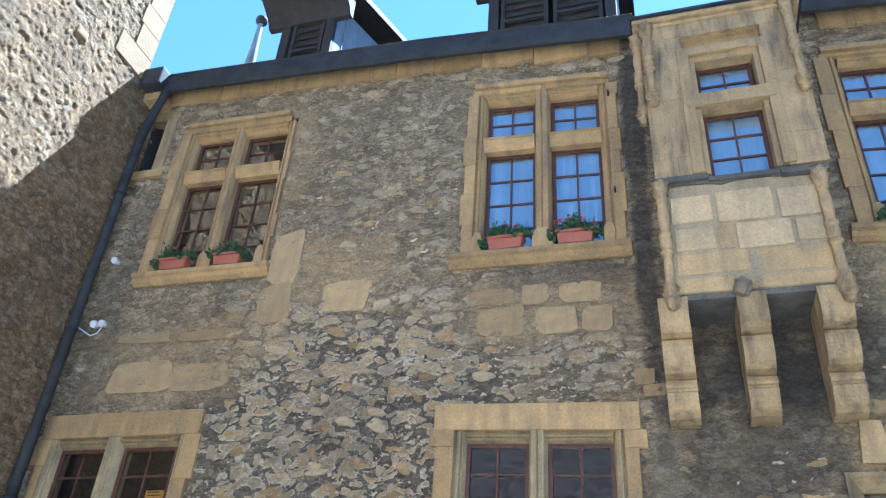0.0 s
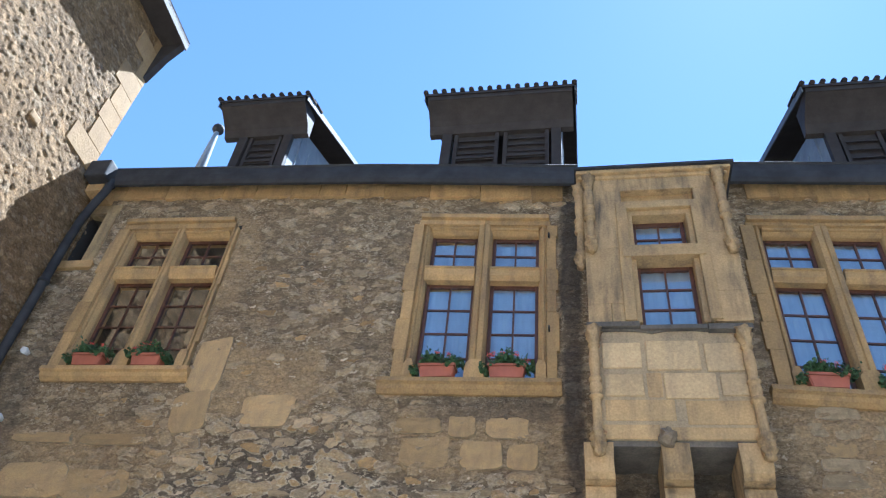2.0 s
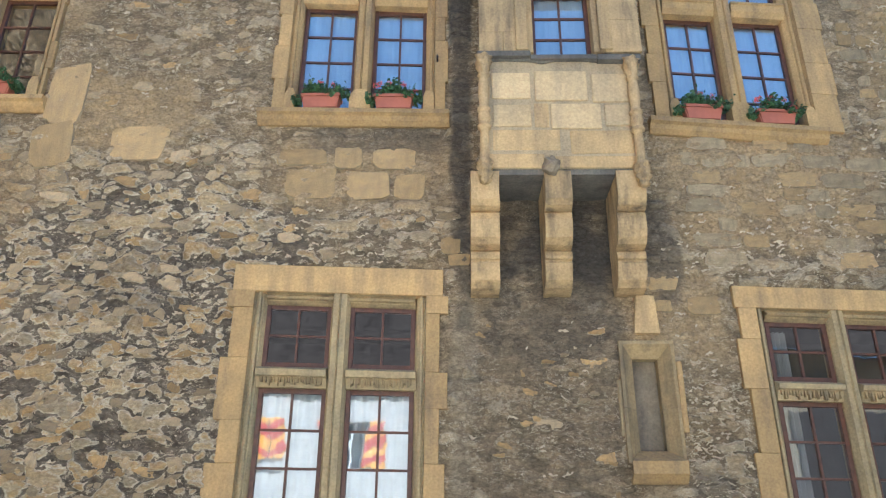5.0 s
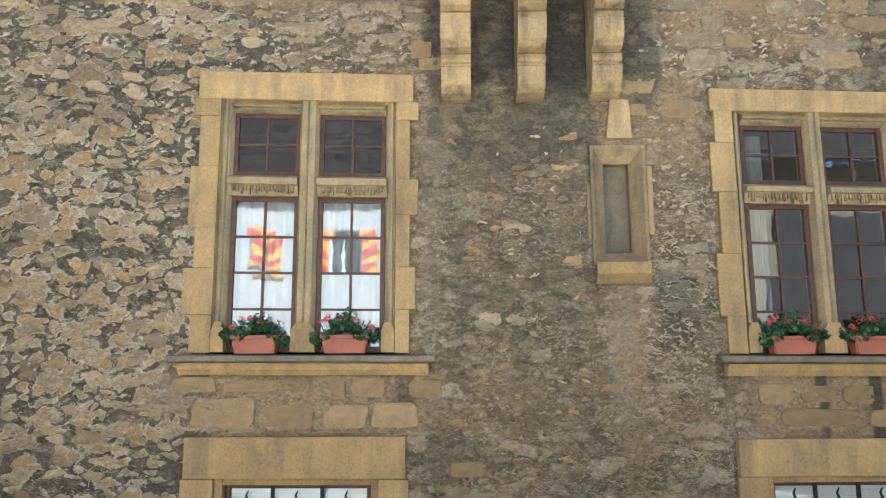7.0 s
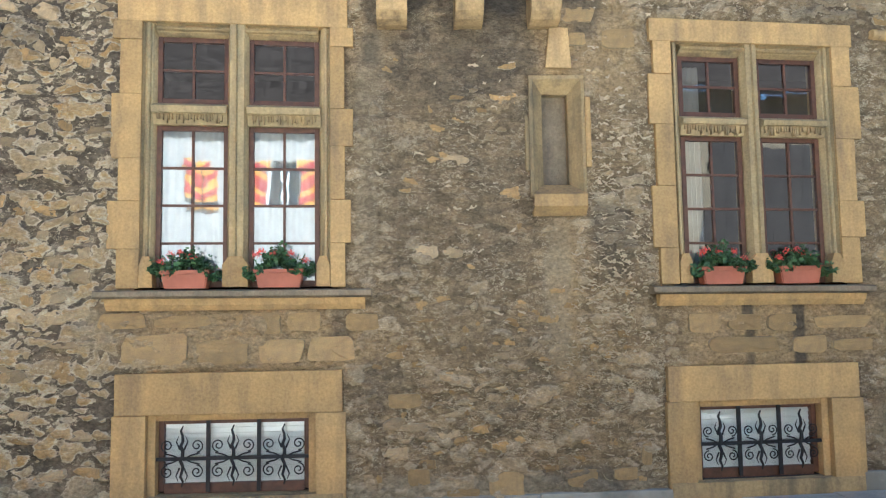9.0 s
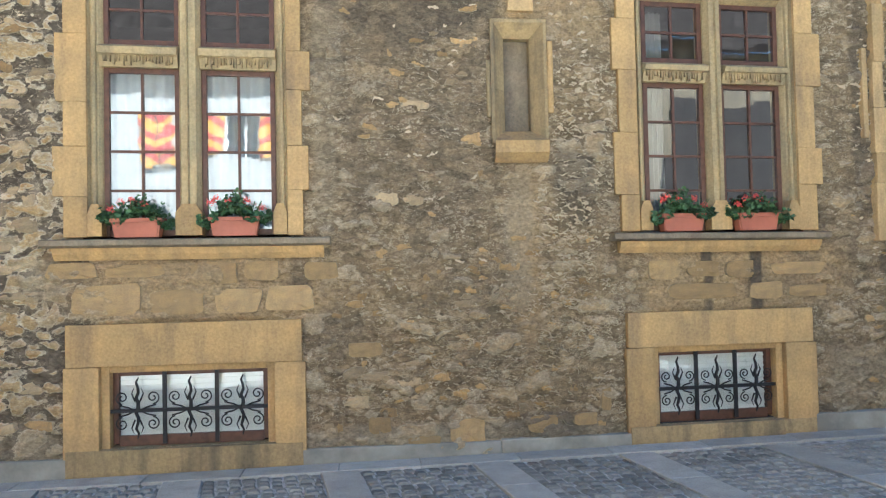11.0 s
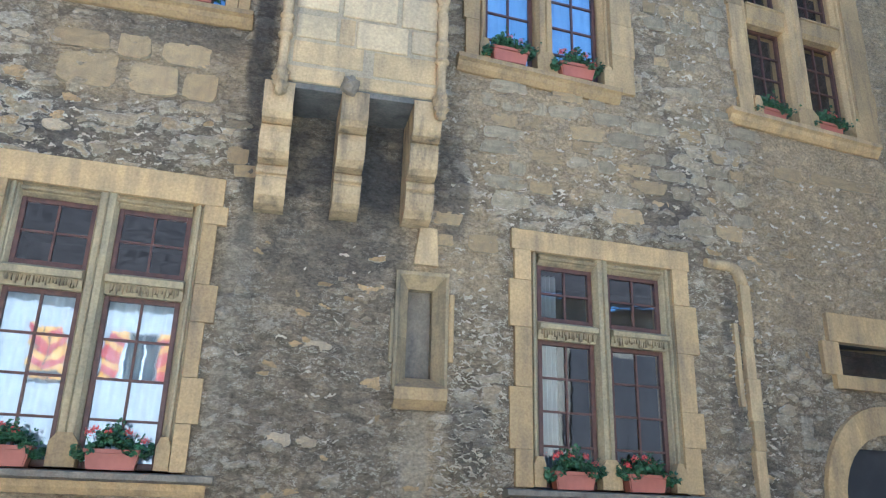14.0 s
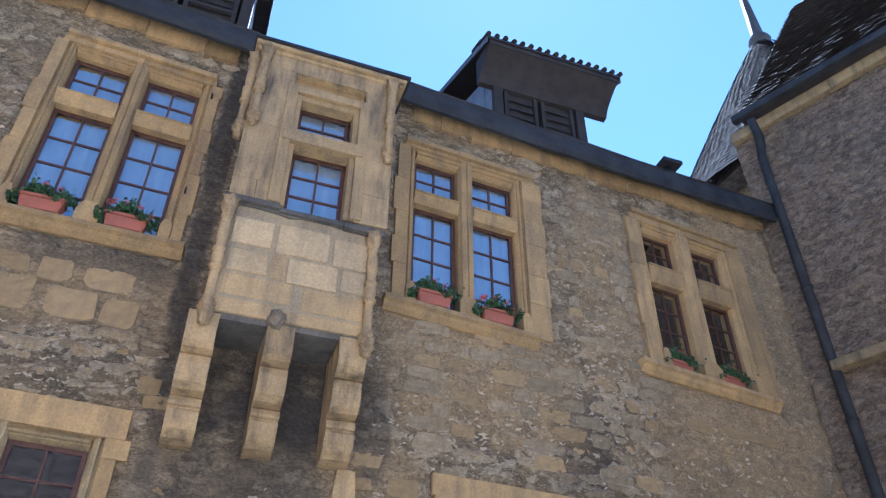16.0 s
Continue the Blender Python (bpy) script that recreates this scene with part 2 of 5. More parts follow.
PANEL_MORTAR = stone_mat("grey_pointing_mortar", (0.47, 0.36, 0.205), (0.37, 0.29, 0.175), (0.16, 0.14, 0.11), 0.2, 0.6, 0.95, 0.8, 50)
LIME = stone_mat("flaking_lime", (0.76, 0.65, 0.47), (0.6, 0.5, 0.36), (0.35, 0.3, 0.22), 0.1, 0.3, 0.95, 0.8, 60)
LIMESTONE = stone_mat("pale_limed_stone", (0.60, 0.47, 0.28), (0.44, 0.345, 0.205), (0.2, 0.165, 0.115), 0.5, 0.5, 0.95, 1.0, 45, 0.018)
LIMECRUST = stone_mat("lime_crust", (0.66, 0.545, 0.375), (0.48, 0.39, 0.26), (0.2, 0.165, 0.115), 0.3, 0.4, 0.95, 1.0, 60, 0.016)
SAND_ROUGH = stone_mat("tooled_sandstone", (0.62, 0.43, 0.2), (0.48, 0.345, 0.18), (0.19, 0.15, 0.105), 0.45, 0.22, 0.9, 1.0, 55, 0.016)
OCHRE = stone_mat("ochre_rubble_stone", (0.60, 0.395, 0.165), (0.47, 0.32, 0.16), (0.17, 0.135, 0.095), 0.7, 0.5, 0.92, 1.0, 34)
ROCK = stone_mat("rubble_stone", (0.55, 0.41, 0.23), (0.42, 0.325, 0.2), (0.2, 0.165, 0.12), 0.8, 0.35, relief=0.9, grain=30)
RUBBLE = rubble_mat("rubble_masonry", (0.43, 0.325, 0.195), (0.30, 0.228, 0.138),
                    [(0.38, 0.305, 0.195), (0.50, 0.385, 0.225), (0.53, 0.37, 0.18), (0.42, 0.335, 0.215), (0.52, 0.34, 0.15), (0.52, 0.42, 0.265)],
                    (0.70, 0.585, 0.41), 0.5, 0.03)
ROUGHCAST = rubble_mat("roughcast_masonry", (0.31, 0.205, 0.1), (0.24, 0.158, 0.078),
                       [(0.32, 0.25, 0.16), (0.38, 0.29, 0.17), (0.28, 0.22, 0.15), (0.44, 0.31, 0.16)], (0.34, 0.25, 0.15), 0.5)
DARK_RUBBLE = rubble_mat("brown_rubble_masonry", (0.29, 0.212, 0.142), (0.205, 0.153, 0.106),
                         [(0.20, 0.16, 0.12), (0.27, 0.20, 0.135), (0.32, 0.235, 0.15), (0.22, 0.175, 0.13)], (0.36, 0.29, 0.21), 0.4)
PLINTH = plain_mat("cement_render", (0.27, 0.257, 0.218), 0.9, 0, 0.25, 3, 0.5)
WOOD = plain_mat("red_brown_painted_wood", (0.085, 0.034, 0.017), 0.5, 0, 0.3, 12, 0.2)
WOOD_DARK = plain_mat("dark_stained_wood", (0.055, 0.047, 0.042), 0.7, 0, 0.16, 4, 0.25)
ZINC = plain_mat("dull_zinc", (0.046, 0.046, 0.047), 0.7, 0.0, 0.25, 3, 0.1)
ZINC_MID = plain_mat("grey_zinc_trim", (0.14, 0.15, 0.16), 0.7, 0.0, 0.2, 4, 0.1)
ZINC_PALE = plain_mat("pale_zinc_sheet", (0.26, 0.30, 0.34), 0.7, 0.0, 0.15, 3, 0.1)
IRON = plain_mat("black_iron", (0.018, 0.018, 0.02), 0.5, 0.5, 0.3, 20, 0.2)
TERRA = plain_mat("terracotta_plastic", (0.35, 0.11, 0.062), 0.6, 0, 0.12, 6, 0.1)
SOIL = plain_mat("potting_soil", (0.03, 0.022, 0.016), 0.95, 0, 0.4, 30, 0.6)
LEAF = plain_mat("geranium_leaf", (0.045, 0.095, 0.03), 0.55, 0, 0.5, 9, 0.2)
PETAL = plain_mat("geranium_petal", (0.65, 0.09, 0.07), 0.6, 0, 0.25, 30, 0.1)
# blind cloth with the sky's reflection put into its colour
BLIND_SKY = plain_mat("pale_blue_cloth", (0.27, 0.37, 0.50), 0.9, 0, 0.08, 4, 0.05)
BLIND = plain_mat("white_slatted_blind", (0.74, 0.74, 0.71), 0.7, 0, 0.05, 4, 0.05)
CURTAIN = plain_mat("white_curtain", (0.42, 0.42, 0.4), 0.9, 0, 0.1, 4, 0.1)
# plaster set near black, so the rooms' dimness is in the colour
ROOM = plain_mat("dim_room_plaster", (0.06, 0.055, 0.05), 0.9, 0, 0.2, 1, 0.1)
TILE = plain_mat("weathered_roof_tile", (0.03, 0.024, 0.02), 0.95, 0, 0.5, 5, 0.6)
TILE.node_tree.nodes["Principled BSDF"].inputs["Specular IOR Level"].default_value = 0.03
PLASTIC = plain_mat("white_plastic", (0.7, 0.7, 0.68), 0.5, 0, 0.05, 5, 0.05)
GLASS = glass_mat("window_glass", 0.25)
GLASS_THIN = glass_mat("basement_glass", 0.09)
COBBLE = stone_mat("grey_cobble", (0.27, 0.26, 0.225), (0.195, 0.19, 0.168), (0.06, 0.06, 0.055), 0.7, 0.4, 0.75)
GRANITE = stone_mat("pale_granite", (0.43, 0.415, 0.365), (0.35, 0.34, 0.30), (0.16, 0.16, 0.15), 0.3, 0.4, 0.75, 0.3, 90)
JOINT = plain_mat("sandy_joint", (0.38, 0.36, 0.32), 0.95, 0, 0.4, 12, 0.6)
WHITE = plain_mat("white_lime_plaster", (0.44, 0.42, 0.385), 0.9, 0, 0.06, 1.5, 0.2)
RED = plain_mat("red_shutter_paint", (0.45, 0.035, 0.03), 0.6, 0, 0.1)
YELLOW = plain_mat("yellow_shutter_paint", (0.75, 0.36, 0.04), 0.6, 0, 0.1)

# ---- shape helpers ----


def part(name, bm, material, parent=None, label=""):
    me = bpy.data.meshes.new(name)
    bm.to_mesh(me)
    bm.free()
    me.materials.append(material)
    ob = new(name, me)
    ob.parent = parent
    if label:
        ob["label"] = label
    return ob


def thing(name, m, label, category, kind="", group=""):
    ob = new(name)
    ob.empty_display_size = 0.1
    ob.matrix_world = m
    return tagged(ob, label, category, group, kind)


def box(bm, x0, x1, y0, y1, z0, z1, bevel=0.0):
    r = bmesh.ops.create_cube(bm, size=1, matrix=Matrix.Translation(((x0 + x1) / 2, (y0 + y1) / 2, (z0 + z1) / 2)) @ Matrix.Diagonal((abs(x1 - x0), abs(y1 - y0), abs(z1 - z0), 1)))
    if bevel:
        edges = {e for v in r["verts"] for e in v.link_edges}
        bmesh.ops.bevel(bm, geom=list(edges), offset=bevel, segments=2, affect="EDGES", profile=0.6)
    return bm


def boxes(*rows, bevel=0.0):
    bm = bmesh.new()
    for r in rows:
        box(bm, *r, bevel)
    return bm


def worn(bm, amount, scale=6.0):
    """Uneven, worn faces."""
    for v in bm.verts:
        v.co += noise.noise_vector(v.co * scale) * amount
    return bm


def prism(bm, outline, axis, a, b):
    """An outline of (u, v) pushed along an axis: x takes (y, z), y takes (x, z), z takes (x, y)."""
    def at(u, v, w):
        return {"x": (w, u, v), "y": (u, w, v), "z": (u, v, w)}[axis]
    lo = [bm.verts.new(at(u, v, a)) for u, v in outline]
    hi = [bm.verts.new(at(u, v, b)) for u, v in outline]
    bm.faces.new(lo)
    bm.faces.new(hi[::-1])
    for i in range(len(outline)):
        j = (i + 1) % len(outline)
        bm.faces.new((lo[j], lo[i], hi[i], hi[j]))
    bmesh.ops.recalc_face_normals(bm, faces=bm.faces)
    return bm


def tube(bm, points, radius, n=8, caps=True):
    """A round bar along points; radius may be one number or one a point."""
    pts = [Vector(p) for p in points]
    rad = radius if isinstance(radius, (list, tuple)) else [radius] * len(pts)
    rings = []
    side = None
    for i, p in enumerate(pts):
        d = (pts[min(i + 1, len(pts) - 1)] - pts[max(i - 1, 0)]).normalized()
        if side is None:
            side = d.cross(Vector((0.31, 0.95, 0.11))).normalized()
        side = (side - d * side.dot(d)).normalized()
        up = d.cross(side)
        rings.append([bm.verts.new(p + (side * math.cos(2 * math.pi * k / n) + up * math.sin(2 * math.pi * k / n)) * rad[i]) for k in range(n)])
    for r0, r1 in zip(rings, rings[1:]):
        for k in range(n):
            f = bm.faces.new((r0[k], r0[(k + 1) % n], r1[(k + 1) % n], r1[k]))
            f.smooth = True
    if caps:
        bm.faces.new(rings[0][::-1])
        bm.faces.new(rings[-1])
    return bm


def turned(bm, x, y, profile, n=14):
    """A turned piece: (radius, z) pairs round an upright axis."""
    return tube(bm, [(x, y, z) for r, z in profile], [r for r, z in profile], n)


# ---- the plan ----
BEND_A, SLOPE_A, BEND_B, SLOPE_B = 4.6, 0.05, 7.55, 0.13
X0, X1, TOP = -5.15, 12.2, 10.2


def wall_y(x):
    """The facade's front: straight at first, then drawing back in two slight bends."""
    if x < BEND_A:
        return 0.0
    if x < BEND_B:
        return (x - BEND_A) * SLOPE_A
    return (BEND_B - BEND_A) * SLOPE_A + (x - BEND_B) * SLOPE_B


def on_wall(x, z=0.0, off=0.0):
    s = 0 if x < BEND_A else SLOPE_A if x < BEND_B else SLOPE_B
    return pose(x, wall_y(x) + off, z, 0, 0, math.degrees(math.atan(s)))


def value_noise(x, z, size, seed):
    g = np.random.RandomState(seed).rand(256, 256)
    u, v = x / size + 100, z / size + 100
    i, j = np.floor(u).astype(int), np.floor(v).astype(int)
    fu, fv = u - i, v - j
    fu, fv = fu * fu * (3 - 2 * fu), fv * fv * (3 - 2 * fv)
    def at(a, b):
        return g[a % 256, b % 256]
    return (at(i, j) * (1 - fu) + at(i + 1, j) * fu) * (1 - fv) + (at(i, j + 1) * (1 - fu) + at(i + 1, j + 1) * fu) * fv


def fbm(x, z, size, seed, octaves=4):
    out, amp, tot = 0, 1.0, 0
    for o in range(octaves):
        out = out + amp * value_noise(x, z, size / 2 ** o, seed + o)
        tot += amp
        amp *= 0.55
    return out / tot


def stone_layer(wx, wz, cw, ch, seed, density):
    """One size of stones: the gap to the next stone, a tint, and whether the stone lies bare."""
    rs = np.random.RandomState(seed)
    jit, tint_of, here_of, size_of = rs.rand(512, 512, 2), rs.rand(512, 512), rs.rand(512, 512), rs.rand(512, 512)
    i0, j0 = np.floor(wx / cw).astype(int), np.floor(wz / ch).astype(int)
    f1, f2 = np.full(wx.shape, 9.0), np.full(wx.shape, 9.0)
    tint, here = np.zeros(wx.shape), np.zeros(wx.shape)
    for di in (-1, 0, 1):
        for dj in (-1, 0, 1):
            i, j = i0 + di, j0 + dj
            a, b = i % 512, j % 512
            cx, cz = (i + 0.1 + 0.8 * jit[a, b, 0]) * cw, (j + 0.1 + 0.8 * jit[a, b, 1]) * ch
            d = np.hypot((wx - cx) / cw, (wz - cz) / ch) - 0.35 * size_of[a, b]
            near = d < f1
            f2 = np.where(near, f1, np.minimum(f2, d))
            tint, here = np.where(near, tint_of[a, b], tint), np.where(near, here_of[a, b], here)
            f1 = np.where(near, d, f1)
    bare = np.clip((density - here) * 6 + 0.5, 0, 1)
    return np.clip((f2 - f1) / 0.75, 0, 1) * bare, tint


def rubble_field(x, z, cw, ch, seed, density):
    """Irregular stones of two sizes in mortar: for every place its stone mask, tint, washed joints and relief."""
    wx = x + (fbm(x, z, 0.3, seed + 50) - 0.5) * 0.34
    wz = z + (fbm(x, z, 0.25, seed + 60) - 0.5) * 0.2
    d = density(x, z)
    big, tint_b = stone_layer(wx, wz, cw * 1.45, ch * 1.5, seed, d * 0.5)
    small, tint_s = stone_layer(wx, wz, cw * 0.8, ch * 0.8, seed + 7, d * 0.72)
    stone, tint = np.maximum(big, small * 0.9), np.where(big > small * 0.9, tint_b, tint_s)
    ragged = (fbm(x, z, 0.12, seed + 70) - 0.5) * 0.6
    stone = np.clip(stone + ragged * (stone > 0.02), 0, 1)
    relief = stone * (0.026 + 0.036 * tint) + (fbm(x, z, 0.5, seed + 90) - 0.5) * 0.03 + (fbm(x, z * 1.6, 0.13, seed + 95, 4) - 0.5) * 0.07 + (fbm(x, z * 1.4, 0.06, seed + 97, 2) - 0.5) * 0.022
    washed = np.clip((d - 0.45) * 3.0 + (fbm(x, z, 0.5, seed + 99) - 0.5) * 1.6, 0, 1)
    return stone, tint, washed, relief


def rubble_sheet(name, u0, u1, z0, z1, step, holes, place, seed, density, material, cell=(0.21, 0.105), amount=1.0, marks=None, flat=()):
    """A wall's face as a fine sheet with real relief, left open at holes; place(u, z, relief) gives the points."""
    us, zs = np.arange(u0, u1 + step, step), np.arange(z0, z1 + step, step)
    u, z = np.meshgrid(us, zs)
    stone, tint, washed, relief = rubble_field(u, z, cell[0], cell[1], seed, density)
    for a, b, c, d in flat:
        # the face is cut back behind dressed stone
        inside = np.clip(np.minimum(np.minimum(u - a, b - u), np.minimum(z - c, d - z)) / 0.04 + 1, 0, 1)
        relief = relief * (1 - inside) - 0.02 * inside
    pts = place(u, z, relief * amount).reshape(-1, 3)
    n, k = len(us), len(zs)
    idx = np.arange(n * k).reshape(k, n)
    uc, zc = (u[:-1, :-1] + step / 2), (z[:-1, :-1] + step / 2)
    keep = np.ones(uc.shape, bool)
    for a, b, c, d in holes:
        keep &= ~((uc > a) & (uc < b) & (zc > c) & (zc < d))
    quads = np.stack([idx[:-1, :-1], idx[:-1, 1:], idx[1:, 1:], idx[1:, :-1]], -1)[keep]
    me = bpy.data.meshes.new(name)
    me.vertices.add(len(pts))
    me.vertices.foreach_set("co", pts.ravel())
    me.loops.add(quads.size)
    me.loops.foreach_set("vertex_index", quads.ravel().astype(np.int32))
    me.polygons.add(len(quads))
    me.polygons.foreach_set("loop_start", (np.arange(len(quads)) * 4).astype(np.int32))
    me.polygons.foreach_set("use_smooth", np.ones(len(quads), bool))
    me.update(calc_edges=True)
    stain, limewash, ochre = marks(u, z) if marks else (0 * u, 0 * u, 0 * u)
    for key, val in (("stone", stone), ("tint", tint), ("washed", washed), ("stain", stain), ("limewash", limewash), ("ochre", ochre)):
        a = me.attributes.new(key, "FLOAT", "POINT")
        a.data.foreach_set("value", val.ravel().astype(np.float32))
    me.materials.append(material)
    return new(name, me)


def blob(x, z, cx, cz, rx, rz, p=2):
    return np.exp(-(np.abs((x - cx) / rx) ** p + np.abs((z - cz) / rz) ** p))


def bare_stone(x, z):
    """How much of the facade shows its stones."""
    d = 0.22 + 0.1 * (fbm(x, z, 1.5, 7) - 0.5)
    d = d + 0.75 * blob(x, z, -1.2, 3.9, 1.9, 2.3, 4)
    d = d + 0.55 * blob(x, z, -0.6, 1.0, 1.4, 1.6, 4)
    d = d + 0.4 * blob(x, z, 1.2, 5.1, 1.2, 0.5, 4) + 0.35 * blob(x, z, 4.8, 2.6, 0.5, 0.7) + 0.25 * blob(x, z, 4.0, 0.6, 2.0, 0.8)
    d = d + 0.32 * blob(x, z, 6.3, 5.3, 1.6, 1.0, 4) + 0.25 * blob(x, z, 7.4, 6.5, 0.5, 2.0) + 0.2 * blob(x, z, 8.5, 1.5, 1.0, 1.5)
    return d - 0.25 * blob(x, z, 3.4, 3.6, 0.7, 1.6, 4)


# darker places: below and beside the oriel, in the corner, under sills
DARK_MARKS = [(3.42, 5.1, 0.8, 0.55, 0.9), (3.4, 4.2, 0.7, 0.5, 0.55), (2.47, 7.4, 0.13, 2.9, 0.8), (2.5, 4.9, 0.1, 0.8, 0.5), (3.3, 3.2, 0.8, 1.3, 0.22), (4.5, 5.0, 0.2, 0.6, 0.6), (6.05, 1.5, 0.06, 0.5, 0.8), (6.55, 1.5, 0.06, 0.5, 0.8), (2.2, 1.65, 0.12, 0.25, 0.6), (1.6, 6.3, 0.8, 0.2, 0.5), (7.75, 3.4, 0.14, 1.3, 0.5),
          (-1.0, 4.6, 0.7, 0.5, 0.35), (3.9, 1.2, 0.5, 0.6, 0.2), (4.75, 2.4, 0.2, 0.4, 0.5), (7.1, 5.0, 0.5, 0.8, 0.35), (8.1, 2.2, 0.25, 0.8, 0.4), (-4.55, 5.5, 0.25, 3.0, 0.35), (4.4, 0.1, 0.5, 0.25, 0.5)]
LIMES = [(4.22, 1.95, 0.14, 0.7, 0.42), (3.6, 0.15, 1.6, 0.16, 0.6), (-1.2, 0.2, 1.5, 0.2, 0.5), (2.5, 4.2, 0.12, 1.1, 0.25), (0.0, 1.65, 0.25, 0.2, 0.5), (7.8, 0.5, 0.5, 0.4, 0.4), (2.45, 2.9, 0.1, 1.2, 0.28)]

# where the face is ochre with worn sandstone
OCHRES = [(4.27, 1.75, 0.15, 0.85, 0.7), (9.6, 5.9, 1.7, 1.0, 0.85), (9.4, 4.8, 2.0, 1.2, 0.63), (5.8, 5.7, 1.3, 0.7, 0.75), (5.2, 6.2, 0.7, 0.4, 0.75), (7.7, 7.6, 0.6, 1.8, 0.6), (-1.2, 6.7, 0.9, 0.5, 0.75), (1.4, 5.85, 1.2, 0.5, 0.6), (1.3, 1.6, 1.5, 0.35, 0.75), (6.3, 1.55, 1.2, 0.35, 0.75), (4.6, 4.3, 0.5, 0.5, 0.6), (-2.3, 8.6, 0.4, 1.0, 0.52), (-3.2, 5.6, 1.3, 0.6, 0.6), (10.5, 8.0, 1.2, 1.8, 0.68)]


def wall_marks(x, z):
    """Dark patches, run-off streaks below the sills and pale patches of lime, ragged at their edges."""
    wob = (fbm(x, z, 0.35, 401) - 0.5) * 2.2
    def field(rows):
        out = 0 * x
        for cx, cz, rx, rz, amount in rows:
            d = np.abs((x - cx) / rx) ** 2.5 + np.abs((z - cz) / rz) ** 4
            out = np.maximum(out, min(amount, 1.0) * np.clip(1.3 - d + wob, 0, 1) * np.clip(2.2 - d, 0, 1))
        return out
    return field(DARK_MARKS), field(LIMES), field(OCHRES)


# name: centre x, lights' bottom, transom's bottom and top, lights' top, left light's edges, right light's edges, lintel's top, left and right outer edge, fall to the right at sill and head
WINDOWS = {
    "window_1": dict(x=-3.25, zb=6.89, t0=8.46, t1=8.66, zt=9.29, ll=(-4.02, -3.34), rl=(-3.17, -2.48), top=9.58, out=(-4.33, -2.3), sill=(-4.3, -2.24), sag=(-0.015, -0.035), style="upper"),
    "window_2": dict(x=1.32, zb=6.67, t0=8.25, t1=8.455, zt=9.095, ll=(0.58, 1.23), rl=(1.43, 2.06), top=9.37, out=(0.3, 2.32), sill=(0.2, 2.34), sag=(-0.02, -0.075), style="upper"),
    "window_3": dict(x=5.6, zb=6.5, t0=8.08, t1=8.275, zt=8.88, ll=(4.9, 5.5), rl=(5.71, 6.33), top=9.12, out=(4.6, 6.75), sill=(4.53, 6.5), sag=(-0.05, -0.02), style="upper"),
    "window_4": dict(x=9.3, zb=6.5, t0=7.94, t1=8.24, zt=8.87, ll=(8.5, 9.1), rl=(9.39, 10.04), top=9.17, out=(8.14, 10.5), sill=(7.97, 10.36), sag=(-0.02, 0.02), style="upper"),
    "window_5": dict(x=-3.85, zb=2.07, t0=3.6, t1=3.8, zt=4.49, ll=(-4.66, -3.98), rl=(-3.75, -3.0), top=4.9, out=(-4.92, -2.7), sill=(-5.0, -2.5), sag=(0.0, 0.0), style="lower"),
    "window_6": dict(x=1.25, zb=2.035, t0=3.54, t1=3.74, zt=4.385, ll=(0.5, 1.16), rl=(1.35, 2.005), top=4.78, out=(0.16, 2.28), sill=(0.03, 2.49), sag=(-0.005, -0.033), style="lower"),
    "window_7": dict(x=6.15, zb=2.01, t0=3.44, t1=3.625, zt=4.235, ll=(5.49, 6.11), rl=(6.28, 6.91), top=4.57, out=(5.17, 7.24), sill=(5.08, 7.26), sag=(-0.005, -0.015), style="lower"),
}
BASEMENT = {
    "window_8": dict(x0=0.55, x1=1.91, z0=0.2, z1=0.84, out=(0.2, 2.22), top=1.27),
    "window_9": dict(x0=5.54, x1=6.74, z0=0.2, z1=0.855, out=(5.22, 7.1), top=1.24),
}
holes = [(w["ll"][0] - 0.16, w["rl"][1] + 0.16, w["zb"] - 0.03, w["zt"] + 0.16) for w in WINDOWS.values()]
holes += [(b["x0"] - 0.1, b["x1"] + 0.1, b["z0"] - 0.02, b["z1"] + 0.08) for b in BASEMENT.values()]
holes += [(-4.98, -4.68, 8.8, 9.82), (3.99, 4.51, 2.88, 3.97), (9.2, 10.35, 3.36, 3.74), (9.0, 10.7, 0, 2.0), (2.75, 4.25, 5.6, 9.4)]
DOOR_X, DOOR_R = 9.75, 0.74
FLAT = [(w["out"][0], w["out"][1], w["zb"] - 0.2, w["top"]) for w in WINDOWS.values()] + [(b["out"][0], b["out"][1], -0.1, b["top"]) for b in BASEMENT.values()]
FLAT += [(8.75, 10.75, 0, 3.05), (8.95, 10.55, 3.2, 4.08), (3.98, 4.5, 2.7, 4.05), (-5.1, -4.5, 8.66, 10.0)]

# ---- facade ----
facade = thing("wall_facade", pose(0, 0, 0), "weathered rubble-stone courtyard facade with patchy grey mortar", "wall", "structure")
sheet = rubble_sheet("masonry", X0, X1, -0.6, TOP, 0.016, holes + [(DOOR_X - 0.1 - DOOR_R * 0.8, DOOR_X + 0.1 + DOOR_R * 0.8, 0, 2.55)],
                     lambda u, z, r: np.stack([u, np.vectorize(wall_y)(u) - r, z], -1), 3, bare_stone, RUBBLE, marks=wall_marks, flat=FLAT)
sheet.parent = facade


def wall_core():
    """The wall behind its face, 0.5 m thick, in upright strips between the openings."""
    bm = bmesh.new()
    xs = sorted({X0, X1, BEND_A, BEND_B, *(h[0] for h in holes), *(h[1] for h in holes)})
    for a, b in zip(xs, xs[1:]):
        if b - a < 1e-4:
            continue
        mid = (a + b) / 2
        cuts = sorted((h[2], h[3]) for h in holes if h[0] < mid < h[1])
        z, spans = -0.6, []
